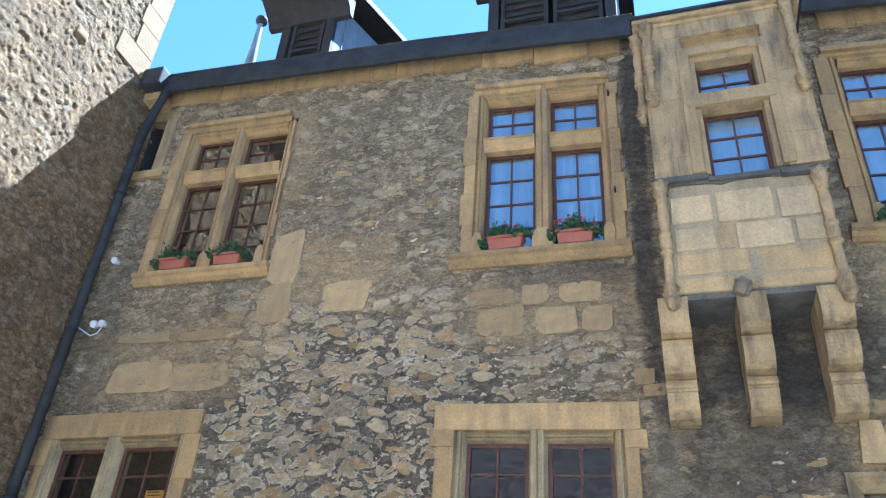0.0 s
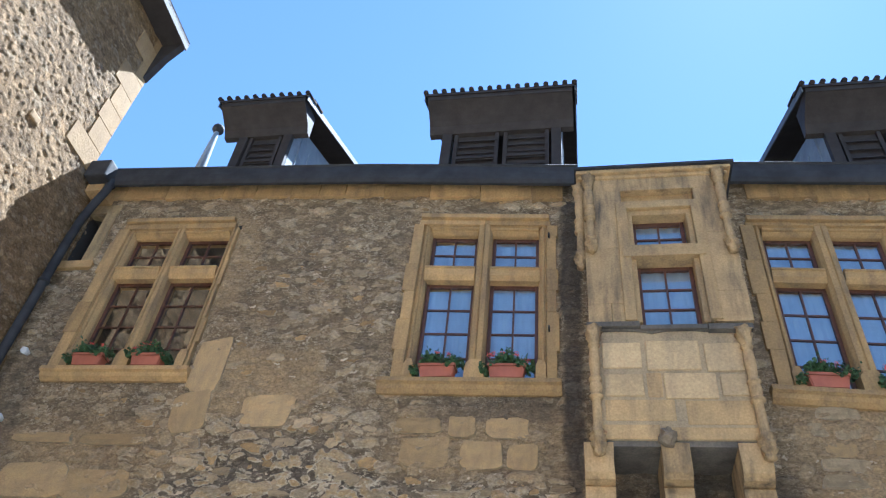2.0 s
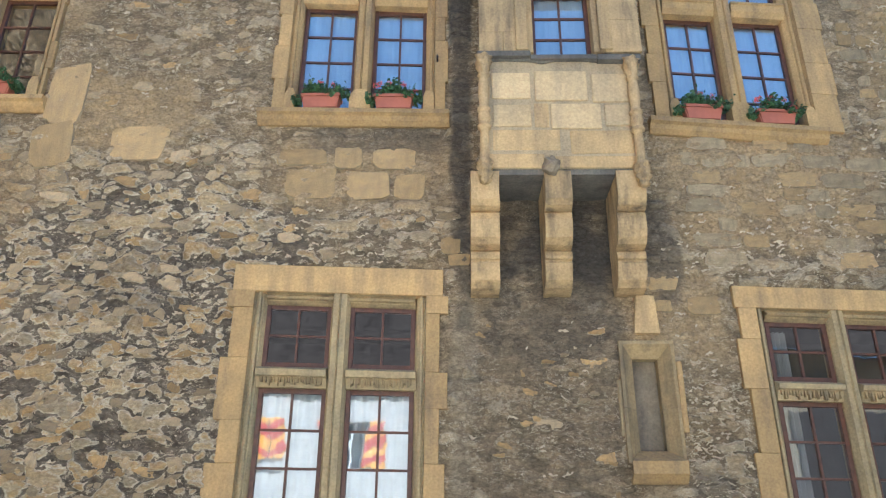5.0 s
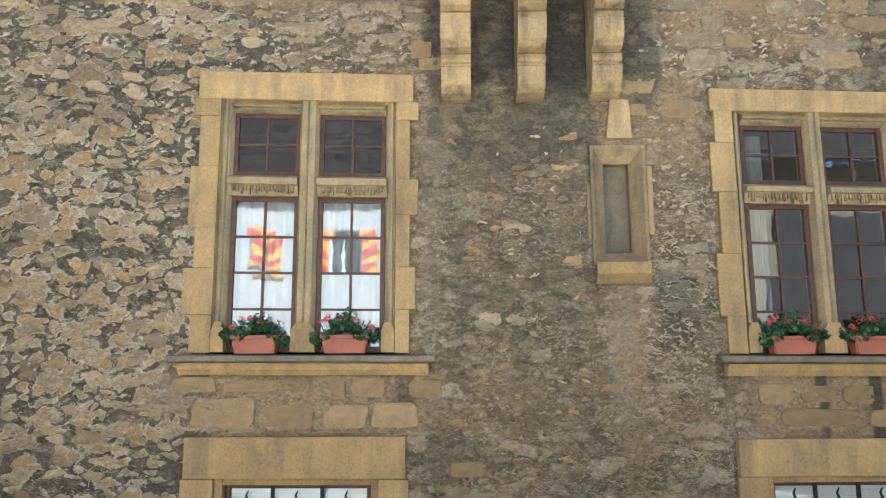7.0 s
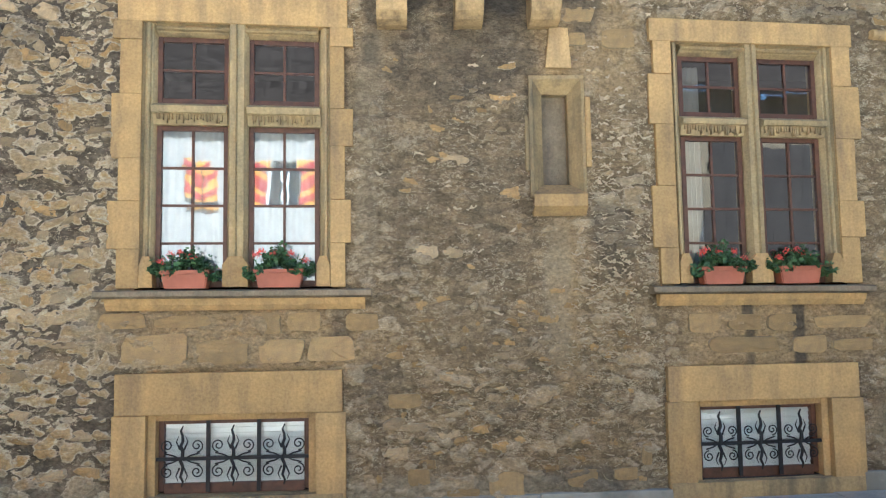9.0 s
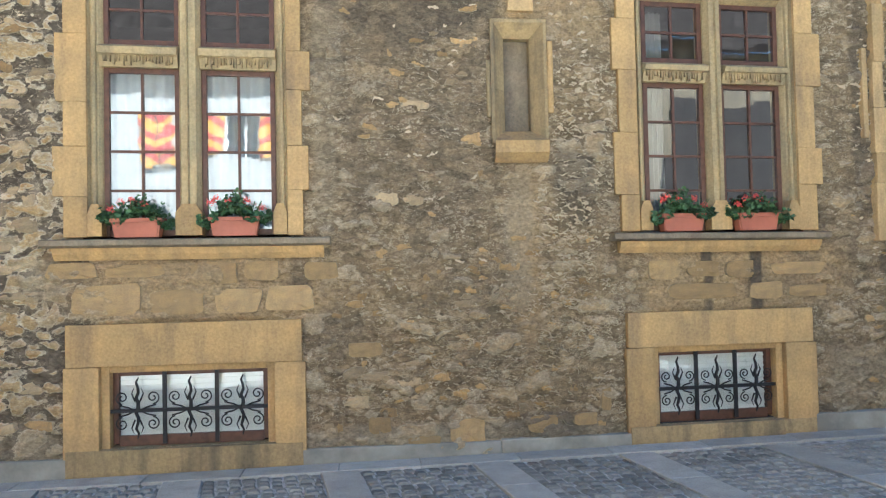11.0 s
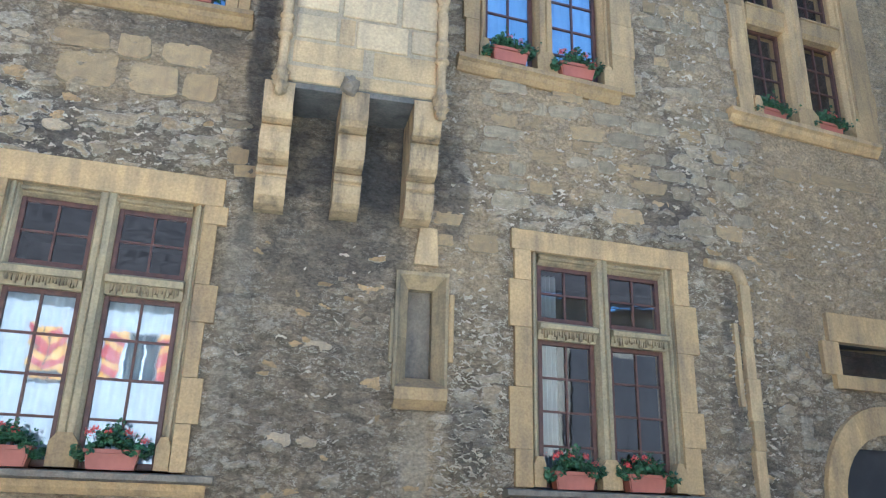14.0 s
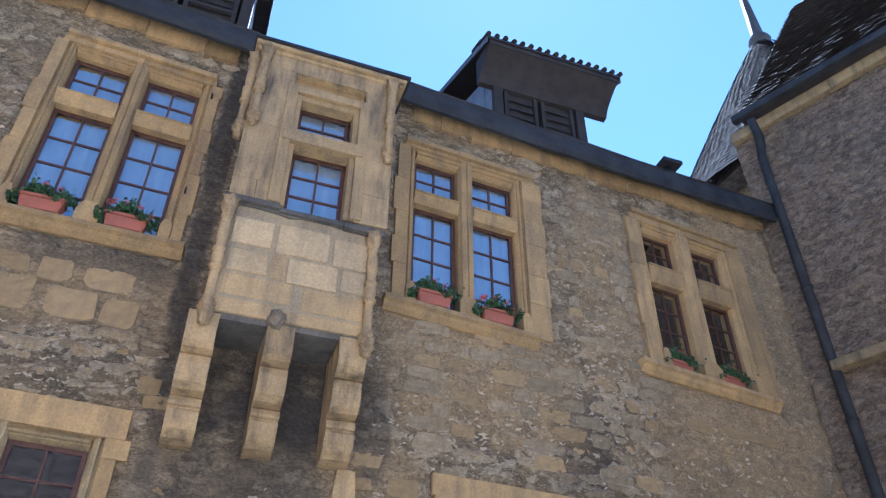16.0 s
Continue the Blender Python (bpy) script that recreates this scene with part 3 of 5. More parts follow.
        for c, d in cuts:
            if c > z:
                spans.append((z, c))
            z = max(z, d)
        spans.append((z, TOP))
        for c, d in spans:
            ya, yb = wall_y(a) + 0.06, wall_y(b) + 0.06
            prism(bm, [(a, ya), (b, yb), (b, yb + 0.45), (a, ya + 0.45)], "z", c, d)
    return bm


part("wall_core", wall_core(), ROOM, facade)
bm = boxes((X0, 4.0, -0.05, 0.02, -0.6, 0.12), (4.0, 5.22, -0.05, 0.06, -0.6, 0.13), (7.1, 8.7, wall_y(7.1) - 0.05, wall_y(8.7) + 0.05, -0.6, 0.22), bevel=0.015)
tagged(part("plinth", bm, PLINTH), "grey cement plinth along the foot of the facade", "plinth", "", "structure")

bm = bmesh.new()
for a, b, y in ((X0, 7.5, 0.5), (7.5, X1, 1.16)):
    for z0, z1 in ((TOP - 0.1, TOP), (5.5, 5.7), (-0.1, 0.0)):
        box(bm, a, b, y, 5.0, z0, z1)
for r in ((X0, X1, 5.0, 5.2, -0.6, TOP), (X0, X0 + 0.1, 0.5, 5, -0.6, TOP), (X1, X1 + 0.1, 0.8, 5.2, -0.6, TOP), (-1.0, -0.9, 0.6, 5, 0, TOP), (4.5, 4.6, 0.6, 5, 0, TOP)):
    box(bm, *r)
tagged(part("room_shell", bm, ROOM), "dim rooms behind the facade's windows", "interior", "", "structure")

# ---- windows ----


def sheet_of_glass(x0, x1, y, z0, z1):
    bm = bmesh.new()
    bm.faces.new([bm.verts.new(p) for p in ((x0, y, z0), (x1, y, z0), (x1, y, z1), (x0, y, z1))])
    return bm


def casement(x0, x1, z0, z1, cols, rows, y, parent):
    """A wooden casement in a stone light: frame, glazing bars and one pane for each field."""
    f = 0.045
    frame_ob = part("casement", boxes((x0, x0 + f, y, y + 0.05, z0, z1), (x1 - f, x1, y, y + 0.05, z0, z1), (x0 + f, x1 - f, y + 0.002, y + 0.05, z0, z0 + f * 1.3), (x0 + f, x1 - f, y + 0.002, y + 0.05, z1 - f, z1), bevel=0.006), WOOD, parent)
    px0, px1, pz0, pz1 = x0 + f, x1 - f, z0 + f * 1.3, z1 - f
    bm = bmesh.new()
    for i in range(1, cols):
        xx = px0 + (px1 - px0) * i / cols
        box(bm, xx - 0.011, xx + 0.011, y + 0.008, y + 0.04, pz0, pz1)
    for j in range(1, rows):
        zz = pz0 + (pz1 - pz0) * j / rows
        box(bm, px0, px1, y + 0.011, y + 0.038, zz - 0.011, zz + 0.011)
    part("glazing_bars", bm, WOOD, frame_ob)
    for i in range(cols):
        for j in range(rows):
            a, b = px0 + (px1 - px0) * i / cols, px0 + (px1 - px0) * (i + 1) / cols
            c, d = pz0 + (pz1 - pz0) * j / rows, pz0 + (pz1 - pz0) * (j + 1) / rows
            bm = sheet_of_glass(-(b - a) / 2, (b - a) / 2, 0, -(d - c) / 2, (d - c) / 2)
            p = part("pane", bm, GLASS, frame_ob)
            p.location = ((a + b) / 2, y + 0.026, (c + d) / 2)
            p.rotation_euler = (radians(random.gauss(0, 0.22)), 0, radians(random.gauss(0, 0.22)))
            p.visible_shadow = False
    return frame_ob


def stone_block(name, x0, x1, y0, y1, z0, z1, material, parent, label="", bevel=0.007):
    bm = boxes((x0, x1, y0, y1, z0, z1), bevel=bevel)
    return part(name, worn(bm, 0.003, 9), material, parent, label)


def settle(win, zb, zt, low, high):
    """The old wall has sunk: courses and lintels fall a little along the facade."""
    def fall(z):
        return low + (high - low) * max(0.0, min(1.0, (z - zb) / (zt - zb)))
    for o in win.children_recursive:
        if o.location.length > 0:
            s = fall(o.location.z)
            o.location.z += s * o.location.x
            o.rotation_euler.y -= s
        else:
            for v in o.data.vertices:
                v.co.z += fall(v.co.z) * v.co.x


def mullion_window(name, w):
    """A stone cross window: lintel, jamb stones, mullion, transom, sill, four casements."""
    x, lower = w["x"], w["style"] == "lower"
    win = thing(name, on_wall(x), "stone cross window with small-paned red-brown casements", "window", "structure")
    l0, l1, r0, r1 = (v - x for v in (*w["ll"], *w["rl"]))
    o0, o1 = (v - x for v in w["out"])
    zb, t0, t1, zt, top = w["zb"], w["t0"], w["t1"], w["zt"], w["top"]
    front, rec, cas = (-0.03, 0.02, 0.085) if lower else (-0.03, 0.01, 0.145)
    e = 0.11  # width of the sunk moulding round the lights
    rs = random.Random(name)
    # lintel, and jamb stones of uneven width
    if lower:
        stone_block("lintel", o0 - 0.0, o1 + 0.0, front, 0.3, zt + e, top, SAND, win)
    else:
        mid = (l1 + r0) / 2
        stone_block("lintel", o0 + 0.1, mid - 0.002, front, 0.3, zt + e, top - 0.08, SAND, win)
        stone_block("lintel", mid + 0.002, o1 - 0.1, front, 0.3, zt + e, top - 0.08, SAND, win)
        stone_block("drip_moulding", o0 + 0.12, o1 - 0.12, front - 0.05, 0.0, top - 0.076, top, SAND, win)
    for s, inner, outer in ((-1, l0 - e, o0), (1, r1 + e, o1)):
        z = zb - 0.01
        step = 0
        while z < zt + e - 0.02:
            h = min(rs.uniform(0.34, 0.62), zt + e - z)
            if zt + e - z - h < 0.16:
                h = zt + e - z
            grow = (0.09 if step % 2 else 0.0) * rs.uniform(0.5, 1.1) * (1 if lower else 0.4)
            a, b = sorted((inner, outer + s * (grow - 0.03)))
            stone_block("jamb_stone", a, b, front + rs.uniform(-0.004, 0.003), 0.3, z + 0.001, z + h - 0.001, SAND, win)
            z += h
            step += 1
    # sunk moulding, mullion and transom
    yb = 0.24 if lower else 0.3
    frame_stone = MOULD if lower else SAND
    for edge, side in ((l0, -1), (r1, 1)):
        pr = [(edge + side * u, rec + v) for u, v in ((0, yb - rec), (0, 0.075), (0.012, 0.05), (0.03, 0.022), (0.042, 0.018), (0.048, -0.012), (0.062, -0.022), (0.078, -0.014), (0.084, 0.014), (0.098, 0.016), (e, -0.02), (e, yb - rec))]
        part("moulding", prism(bmesh.new(), pr, "z", zb, zt + e), frame_stone, win)
    pr = [(rec + v, zt + u) for u, v in ((0, yb - rec), (0, 0.075), (0.012, 0.05), (0.03, 0.022), (0.042, 0.018), (0.048, -0.012), (0.062, -0.022), (0.078, -0.014), (0.084, 0.014), (0.098, 0.016), (e, -0.02), (e, yb - rec))]
    part("moulding", prism(bmesh.new(), pr, "x", l0, r1), SAND_DARK if lower else SAND, win)
    c = 0.03
    mx0, mx1 = l1, r0
    bm = prism(bmesh.new(), [(mx0, yb), (mx0, rec + c + 0.01), (mx0 + c, rec - 0.03), (mx0 + 0.45 * (mx1 - mx0), rec - 0.035), (mx0 + 0.5 * (mx1 - mx0), rec - 0.06), (mx0 + 0.55 * (mx1 - mx0), rec - 0.035), (mx1 - c, rec - 0.03), (mx1, rec + c + 0.01), (mx1, yb)], "z", zb, zt + e)
    part("mullion", bm, frame_stone, win)
    for a, b in ((l0 - 0.02, l1 + 0.0), (r0 - 0.0, r1 + 0.02)):
        prof = [(yb, t0), (rec + 0.02, t0), (rec - 0.02, t0 + 0.09), (rec - 0.06, t0 + 0.1), (rec - 0.07, t1 - 0.04), (rec + 0.02, t1), (yb, t1)]
        if not lower:
            prof = [(yb, t0), (rec + 0.035, t0), (rec - 0.005, t0 + 0.06), (rec - 0.02, t1 - 0.05), (rec - 0.04, t1 - 0.04), (rec - 0.03, t1 - 0.01), (rec + 0.03, t1), (yb, t1)]
        part("transom", prism(bmesh.new(), prof, "x", a, b), frame_stone, win)
        if lower:
            # weathered drips under the transom's edge
            n = 22
            bm = bmesh.new()
            for i in range(n):
                cx = a + 0.03 + (b - a - 0.06) * (i + 0.5 + rs.uniform(-0.25, 0.25)) / n
                wd, ln = rs.uniform(0.006, 0.016), rs.uniform(0.05, 0.1)
                prism(bm, [(cx - wd, t0 + 0.1), (cx + wd, t0 + 0.1), (cx + wd * 0.4, t0 + 0.1 - ln), (cx - wd * 0.4, t0 + 0.1 - ln)], "y", rec - 0.034, rec + 0.02)
            part("lime_drips", bm, SAND_DARK, win, "dark and pale drip marks of lime")
    # splayed feet
    for cx, half in ((l0 - 0.045, 0.06), ((l1 + r0) / 2, (r0 - l1) / 2 + 0.02), (r1 + 0.045, 0.06)):
        bm = prism(bmesh.new(), [(cx - half, zb), (cx + half, zb), (cx + half, zb + 0.2), (cx + half * 0.5, zb + 0.28), (cx - half * 0.5, zb + 0.28), (cx - half, zb + 0.2)], "y", rec - 0.062, rec + 0.1)
        part("foot_stone", bm, SAND, win)
    # sill
    s0, s1 = (v - x for v in w["sill"])
    if lower:
        bm = prism(bmesh.new(), [(0.3, zb - 0.005), (-0.13, zb - 0.03), (-0.15, zb - 0.04), (-0.15, zb - 0.085), (-0.11, zb - 0.1), (0.3, zb - 0.1)], "x", s0, s1)
        part("sill", worn(bm, 0.005), GREYSTONE, win, "grey weathered sandstone sill")
        bm = prism(bmesh.new(), [(0.2, zb - 0.104), (-0.09, zb - 0.104), (-0.07, zb - 0.16), (-0.03, zb - 0.21), (0.2, zb - 0.21)], "x", s0 + 0.08, s1 - 0.06)
        part("sill_moulding", worn(bm, 0.004), SAND, win)
    else:
        bm = prism(bmesh.new(), [(0.3, zb - 0.005), (-0.12, zb - 0.02), (-0.13, zb - 0.08), (-0.09, zb - 0.1), (-0.07, zb - 0.15), (-0.02, zb - 0.19), (0.3, zb - 0.19)], "x", s0, s1)
        part("sill", worn(bm, 0.004), SAND, win)
    for a, b in ((l0, l1), (r0, r1)):
        casement(a, b, t1, zt, 2, 2, cas, win)
        casement(a, b, zb, t0, 2, 4, cas, win)
    settle(win, zb, zt, *w["sag"])
    return win


for key, w in WINDOWS.items():
    mullion_window(key, w)


def scroll(bm, cx, cz, r, turn, flip, y, rad=0.0062):
    """A wrought volute of one and a half turns."""
    pts = []
    for i in range(22):
        a = turn + flip * i / 21 * 3.0 * math.pi
        rr = r * (1 - 0.8 * i / 21)
        pts.append((cx + rr * math.cos(a), y, cz + rr * math.sin(a)))
    return tube(bm, pts, rad, 6)


def grille(b, parent):
    """A wrought-iron grille: three uprights, a middle bar, spears and scrolls."""
    x0, x1, z0, z1 = b["x0"] - b["cx"], b["x1"] - b["cx"], b["z0"], b["z1"]
    zc, y = (z0 + z1) / 2 - 0.02, 0.05
    g = part("grille_bar", boxes((x0 - 0.03, x1 + 0.03, y - 0.012, y + 0.012, zc - 0.015, zc + 0.015)), IRON, parent, "wrought-iron grille with scrolls and spears")
    for k in (0, 1, 2, 3):
        xx = x0 + (x1 - x0) * k / 3
        if k in (1, 2):
            part("grille_upright", boxes((xx - 0.017, xx + 0.017, y + 0.013, y + 0.035, z0, z1)), IRON, g)
    for k in range(3):
        cx = x0 + (x1 - x0) * (k + 0.5) / 3
        hw = (x1 - x0) / 6
        bm = bmesh.new()
        pts, rad = [], []
        for i in range(13):
            f = i / 12
            z = zc - (zc - z0) * 0.82 + f * (z1 - z0) * 0.84
            pts.append((cx + 0.012 * math.sin(f * 26), y, z))
            rad.append(0.006 + 0.012 * (1 - abs(2 * f - 1)) ** 0.5)
        tube(bm, pts, rad, 6)
        for sx in (-1, 1):
            for sz in (-1, 1):
                pts = [(cx + sx * hw * 0.1, y, zc), (cx + sx * hw * 0.35, y, zc + sz * 0.03), (cx + sx * hw * 0.7, y, zc + sz * 0.05)]
                tube(bm, pts, 0.007, 6)
                scroll(bm, cx + sx * hw * 0.58, zc + sz * 0.115, hw * 0.26, math.pi * (1.5 if sz > 0 else 0.5), sx * sz, y)
                tube(bm, [(cx + sx * 0.02, y, zc + sz * 0.08), (cx + sx * 0.05, y, zc + sz * 0.15), (cx + sx * 0.03, y, zc + sz * 0.2)], [0.009, 0.006, 0.003], 5)
        part("grille_scrolls", bm, IRON, g)


def basement_window(name, b):
    cx = (b["x0"] + b["x1"]) / 2
    b["cx"] = cx
    win = thing(name, on_wall(cx), "basement window with iron grille in a sandstone surround", "window", "structure")
    x0, x1, z0, z1 = b["x0"] - cx, b["x1"] - cx, b["z0"], b["z1"]
    o0, o1, top = b["out"][0] - cx, b["out"][1] - cx, b["top"]
    stone_block("lintel", o0, o1, -0.045, 0.3, z1 + 0.06, top, SAND, win)
    for a, c in ((o0 - 0.02, x0 - 0.07), (x1 + 0.07, o1 + 0.03)):
        stone_block("jamb_stone", a, c, -0.047, 0.3, 0.02, z1 + 0.056, SAND, win)
    stone_block("sill", o0, o1, -0.06, 0.3, -0.1, z0 - 0.02, SAND_DARK, win)
    for r in ((x0 - 0.07, x0, 0.02, 0.25, z0 - 0.018, z1 + 0.058), (x1, x1 + 0.07, 0.02, 0.25, z0 - 0.018, z1 + 0.058), (x0, x1, 0.02, 0.25, z1, z1 + 0.058)):
        stone_block("moulding", *r, SAND, win)
    f = part("window_frame", boxes((x0, x0 + 0.05, 0.11, 0.17, z0, z1), (x1 - 0.05, x1, 0.11, 0.17, z0, z1), (x0 + 0.05, x1 - 0.05, 0.112, 0.17, z0 - 0.02, z0 + 0.07), (x0 + 0.05, x1 - 0.05, 0.112, 0.17, z1 - 0.04, z1), bevel=0.006), WOOD, win)
    for k in range(3):
        a, c = x0 + 0.05 + (x1 - x0 - 0.1) * k / 3, x0 + 0.05 + (x1 - x0 - 0.1) * (k + 1) / 3
        p = part("pane", sheet_of_glass(a, c, 0.14, z0 + 0.07, z1 - 0.04), GLASS_THIN, f)
        p.visible_shadow = False
    n = 11
    bm = bmesh.new()
    for i in range(n):
        zz = z0 + 0.06 + (z1 - z0 - 0.09) * i / n
        prism(bm, [(0.15, zz), (0.153, zz - 0.003), (0.195, zz + 0.062), (0.191, zz + 0.062)], "x", x0 + 0.04, x1 - 0.04)
    part("blind", bm, BLIND, win, "white slatted blind behind the glass")
    grille(b, win)


for key, b in BASEMENT.items():
    basement_window(key, b)

# blinds and curtains behind the panes; the blinds' blue stands for mirrored sky
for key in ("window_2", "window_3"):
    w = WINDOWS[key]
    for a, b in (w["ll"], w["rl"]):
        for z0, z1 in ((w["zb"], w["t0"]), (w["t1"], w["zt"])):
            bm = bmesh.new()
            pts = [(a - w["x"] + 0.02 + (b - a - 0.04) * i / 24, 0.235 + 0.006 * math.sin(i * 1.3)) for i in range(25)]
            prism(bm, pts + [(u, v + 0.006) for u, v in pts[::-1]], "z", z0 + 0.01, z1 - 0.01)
            o = part("window_blind", bm, BLIND_SKY)
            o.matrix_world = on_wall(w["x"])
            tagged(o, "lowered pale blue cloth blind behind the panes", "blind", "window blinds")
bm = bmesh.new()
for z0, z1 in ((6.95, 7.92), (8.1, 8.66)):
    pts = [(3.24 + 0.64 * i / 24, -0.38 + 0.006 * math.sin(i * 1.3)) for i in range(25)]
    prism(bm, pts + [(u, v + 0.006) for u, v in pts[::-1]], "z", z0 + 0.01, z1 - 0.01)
tagged(part("window_blind", bm, BLIND_SKY), "lowered pale blue cloth blind in the oriel", "blind", "window blinds")
w = WINDOWS["window_6"]
for a, b in (w["ll"], w["rl"]):
    bm = bmesh.new()
    pts = [(a + (b - a) * i / 40, 0.2 + 0.014 * math.sin(i * 0.9)) for i in range(41)]
    prism(bm, pts + [(u, v + 0.005) for u, v in pts[::-1]], "z", w["zb"] + 0.01, w["t0"] - 0.01)
    tagged(part("curtain", bm, CURTAIN), "white net curtain hung close behind the panes", "curtain")
w = WINDOWS["window_7"]
bm = bmesh.new()
pts = []
for i in range(60):
    u = 5.42 + 0.42 * i / 59
    pts.append((u - 6.15, 0.4 + 0.03 * math.sin(i * 0.9)))
prism(bm, pts + [(u, v + 0.01) for u, v in pts[::-1]], "z", w["zb"], w["zt"])
c = part("curtain", bm, CURTAIN)
c.matrix_world = on_wall(6.15)
tagged(c, "white curtain drawn to one side behind the panes", "curtain")

# a notice behind the glass of the corner window
card = thing("notice_card", on_wall(-3.22, 3.83, 0.15), "small orange notice card leaning inside the window", "notice")
part("sheet", boxes((-0.12, 0.12, 0.0, 0.006, 0.0, 0.17)), YELLOW, card)
part("print", boxes(*[(-0.09, 0.09 - 0.03 * (k % 2), -0.003, -0.001, 0.04 + 0.035 * k, 0.052 + 0.035 * k) for k in range(4)]), IRON, card, "dark lines of print")

# ---- slit, niche, doorway, stone relief ----
slit = thing("window_10", on_wall(-4.83), "narrow dark slit opening with sandstone jambs in the corner", "window", "structure")
stone_block("jamb_stone", 0.15, 0.34, -0.02, 0.3, 8.78, 9.9, SAND_DARK, slit)
stone_block("sill", -0.3, 0.4, -0.05, 0.3, 8.66, 8.8, SAND, slit)
stone_block("lintel", -0.3, 0.36, -0.02, 0.3, 9.82, 10.0, SAND_DARK, slit)

niche = thing("wall_niche", on_wall(4.25), "shallow blind stone niche with a splayed stone shelf", "niche", "structure")
part("back", worn(boxes((-0.27, 0.27, 0.19, 0.36, 2.86, 4.0)), 0.004, 8), GREYSTONE, niche, "grey rough back of the niche")
for s_ in (-1, 1):
    # splayed jambs, each of two stones
    for z0, z1 in ((2.84, 3.35), (3.353, 3.97)):
        bm = prism(bmesh.new(), [(s_ * 0.265, -0.025), (s_ * 0.265, 0.3), (s_ * 0.125, 0.3), (s_ * 0.125, 0.09), (s_ * 0.235, -0.025)], "z", z0, z1)
        part("jamb_stone", worn(bm, 0.005), SAND_DARK, niche)
bm = prism(bmesh.new(), [(-0.025, 4.0), (0.3, 4.0), (0.3, 3.85), (0.09, 3.85), (-0.025, 3.965)], "x", -0.265, 0.265)
part("lintel", worn(bm, 0.005), SAND_DARK, niche)
stone_block("edge_stone", 0.267, 0.325, -0.03, 0.12, 3.12, 3.8, SAND, niche, "", 0.02)
stone_block("edge_stone", -0.31, -0.267, -0.025, 0.12, 3.08, 3.62, SAND_DARK, niche, "", 0.02)
bm = prism(bmesh.new(), [(0.14, 2.97), (0.1, 2.97), (-0.12, 2.85), (-0.12, 2.74), (-0.03, 2.66), (0.14, 2.66)], "x", -0.25, 0.25)
for v in bm.verts:
    v.co.x *= 1.0 if v.co.z < 2.95 else 0.56
part("shelf", worn(bm, 0.004), SAND, niche, "sandstone splayed shelf")
bm = prism(bmesh.new(), [(-0.1, 4.07), (0.14, 4.07), (0.12, 4.45), (-0.06, 4.47)], "y", -0.05, 0.1)
part("upright_stone", worn(bm, 0.01), SAND_GREY, niche)

door = thing("door_1", on_wall(DOOR_X), "round-arched stone doorway standing dark and open", "door", "structure")
n, ri, ro, zs = 9, DOOR_R, 1.0, 1.98
for k in range(n):
    a0, a1 = math.pi * k / n, math.pi * (k + 1) / n
    pr = [(ri * math.cos(a0), zs + ri * math.sin(a0)), (ro * math.cos(a0), zs + 1.06 * ro * math.sin(a0)), (ro * math.cos((a0 + a1) / 2), zs + 1.06 * ro * math.sin((a0 + a1) / 2)), (ro * math.cos(a1), zs + 1.06 * ro * math.sin(a1)), (ri * math.cos(a1), zs + ri * math.sin(a1)), (ri * math.cos((a0 + a1) / 2), zs + ri * math.sin((a0 + a1) / 2))]
    part("arch_stone", prism(bmesh.new(), pr, "y", -0.04, 0.45), SAND, door)
for s in (-1, 1):
    for z0, z1 in ((0.0, 0.55), (0.552, 1.2), (1.202, 1.976)):
        a, b = sorted((s * ri, s * ro))
        stone_block("jamb_stone", a, b, -0.04, 0.45, z0, z1, SAND, door)
part("door_leaf", boxes(*[(-ri + 2 * ri * i / 6, -ri + 2 * ri * (i + 1) / 6 - 0.006, 0.34, 0.38, 0.0, 2.72) for i in range(6)]), WOOD_DARK, door)

fan = thing("window_11", on_wall(9.75), "small dark rectangular window over the doorway", "window", "structure")
stone_block("lintel", -0.68, 0.68, -0.04, 0.3, 3.74, 4.08, SAND, fan)
stone_block("jamb_stone", -0.8, -0.55, -0.04, 0.3, 3.36, 3.738, SAND, fan)
stone_block("jamb_stone", 0.6, 0.8, -0.04, 0.3, 3.36, 3.738, SAND, fan)
stone_block("sill", -0.66, 0.66, -0.05, 0.3, 3.2, 3.358, SAND, fan)
p = part("pane", sheet_of_glass(-0.55, 0.6, 0.14, 3.36, 3.738), GLASS, fan)
p.visible_shadow = False

relief = thing("stone_pilaster_strip", on_wall(7.85), "broken sandstone strip with a hooked top standing proud of the wall", "stonework", "structure")
for a, b, z0, z1 in ((-0.02, 0.11, 1.88, 2.45), (-0.01, 0.13, 2.452, 2.75), (-0.02, 0.14, 2.752, 3.2), (-0.02, 0.1, 3.202, 3.66), (0.0, 0.13, 3.662, 4.25)):
    stone_block("strip_stone", a, b, -0.075, 0.05, z0, z1, SAND_GREY, relief)
stone_block("strip_fillet", -0.12, -0.062, -0.05, 0.05, 2.9, 3.8, SAND_GREY, relief)
bm = tube(bmesh.new(), [(0.065, -0.02, 4.24), (0.055, -0.02, 4.33), (0.0, -0.02, 4.42), (-0.1, -0.02, 4.46), (-0.22, -0.02, 4.46), (-0.4, -0.02, 4.46)], [0.07, 0.075, 0.075, 0.07, 0.06, 0.05], 8)
part("hook_stone", worn(bm, 0.016), SAND_GREY, relief)

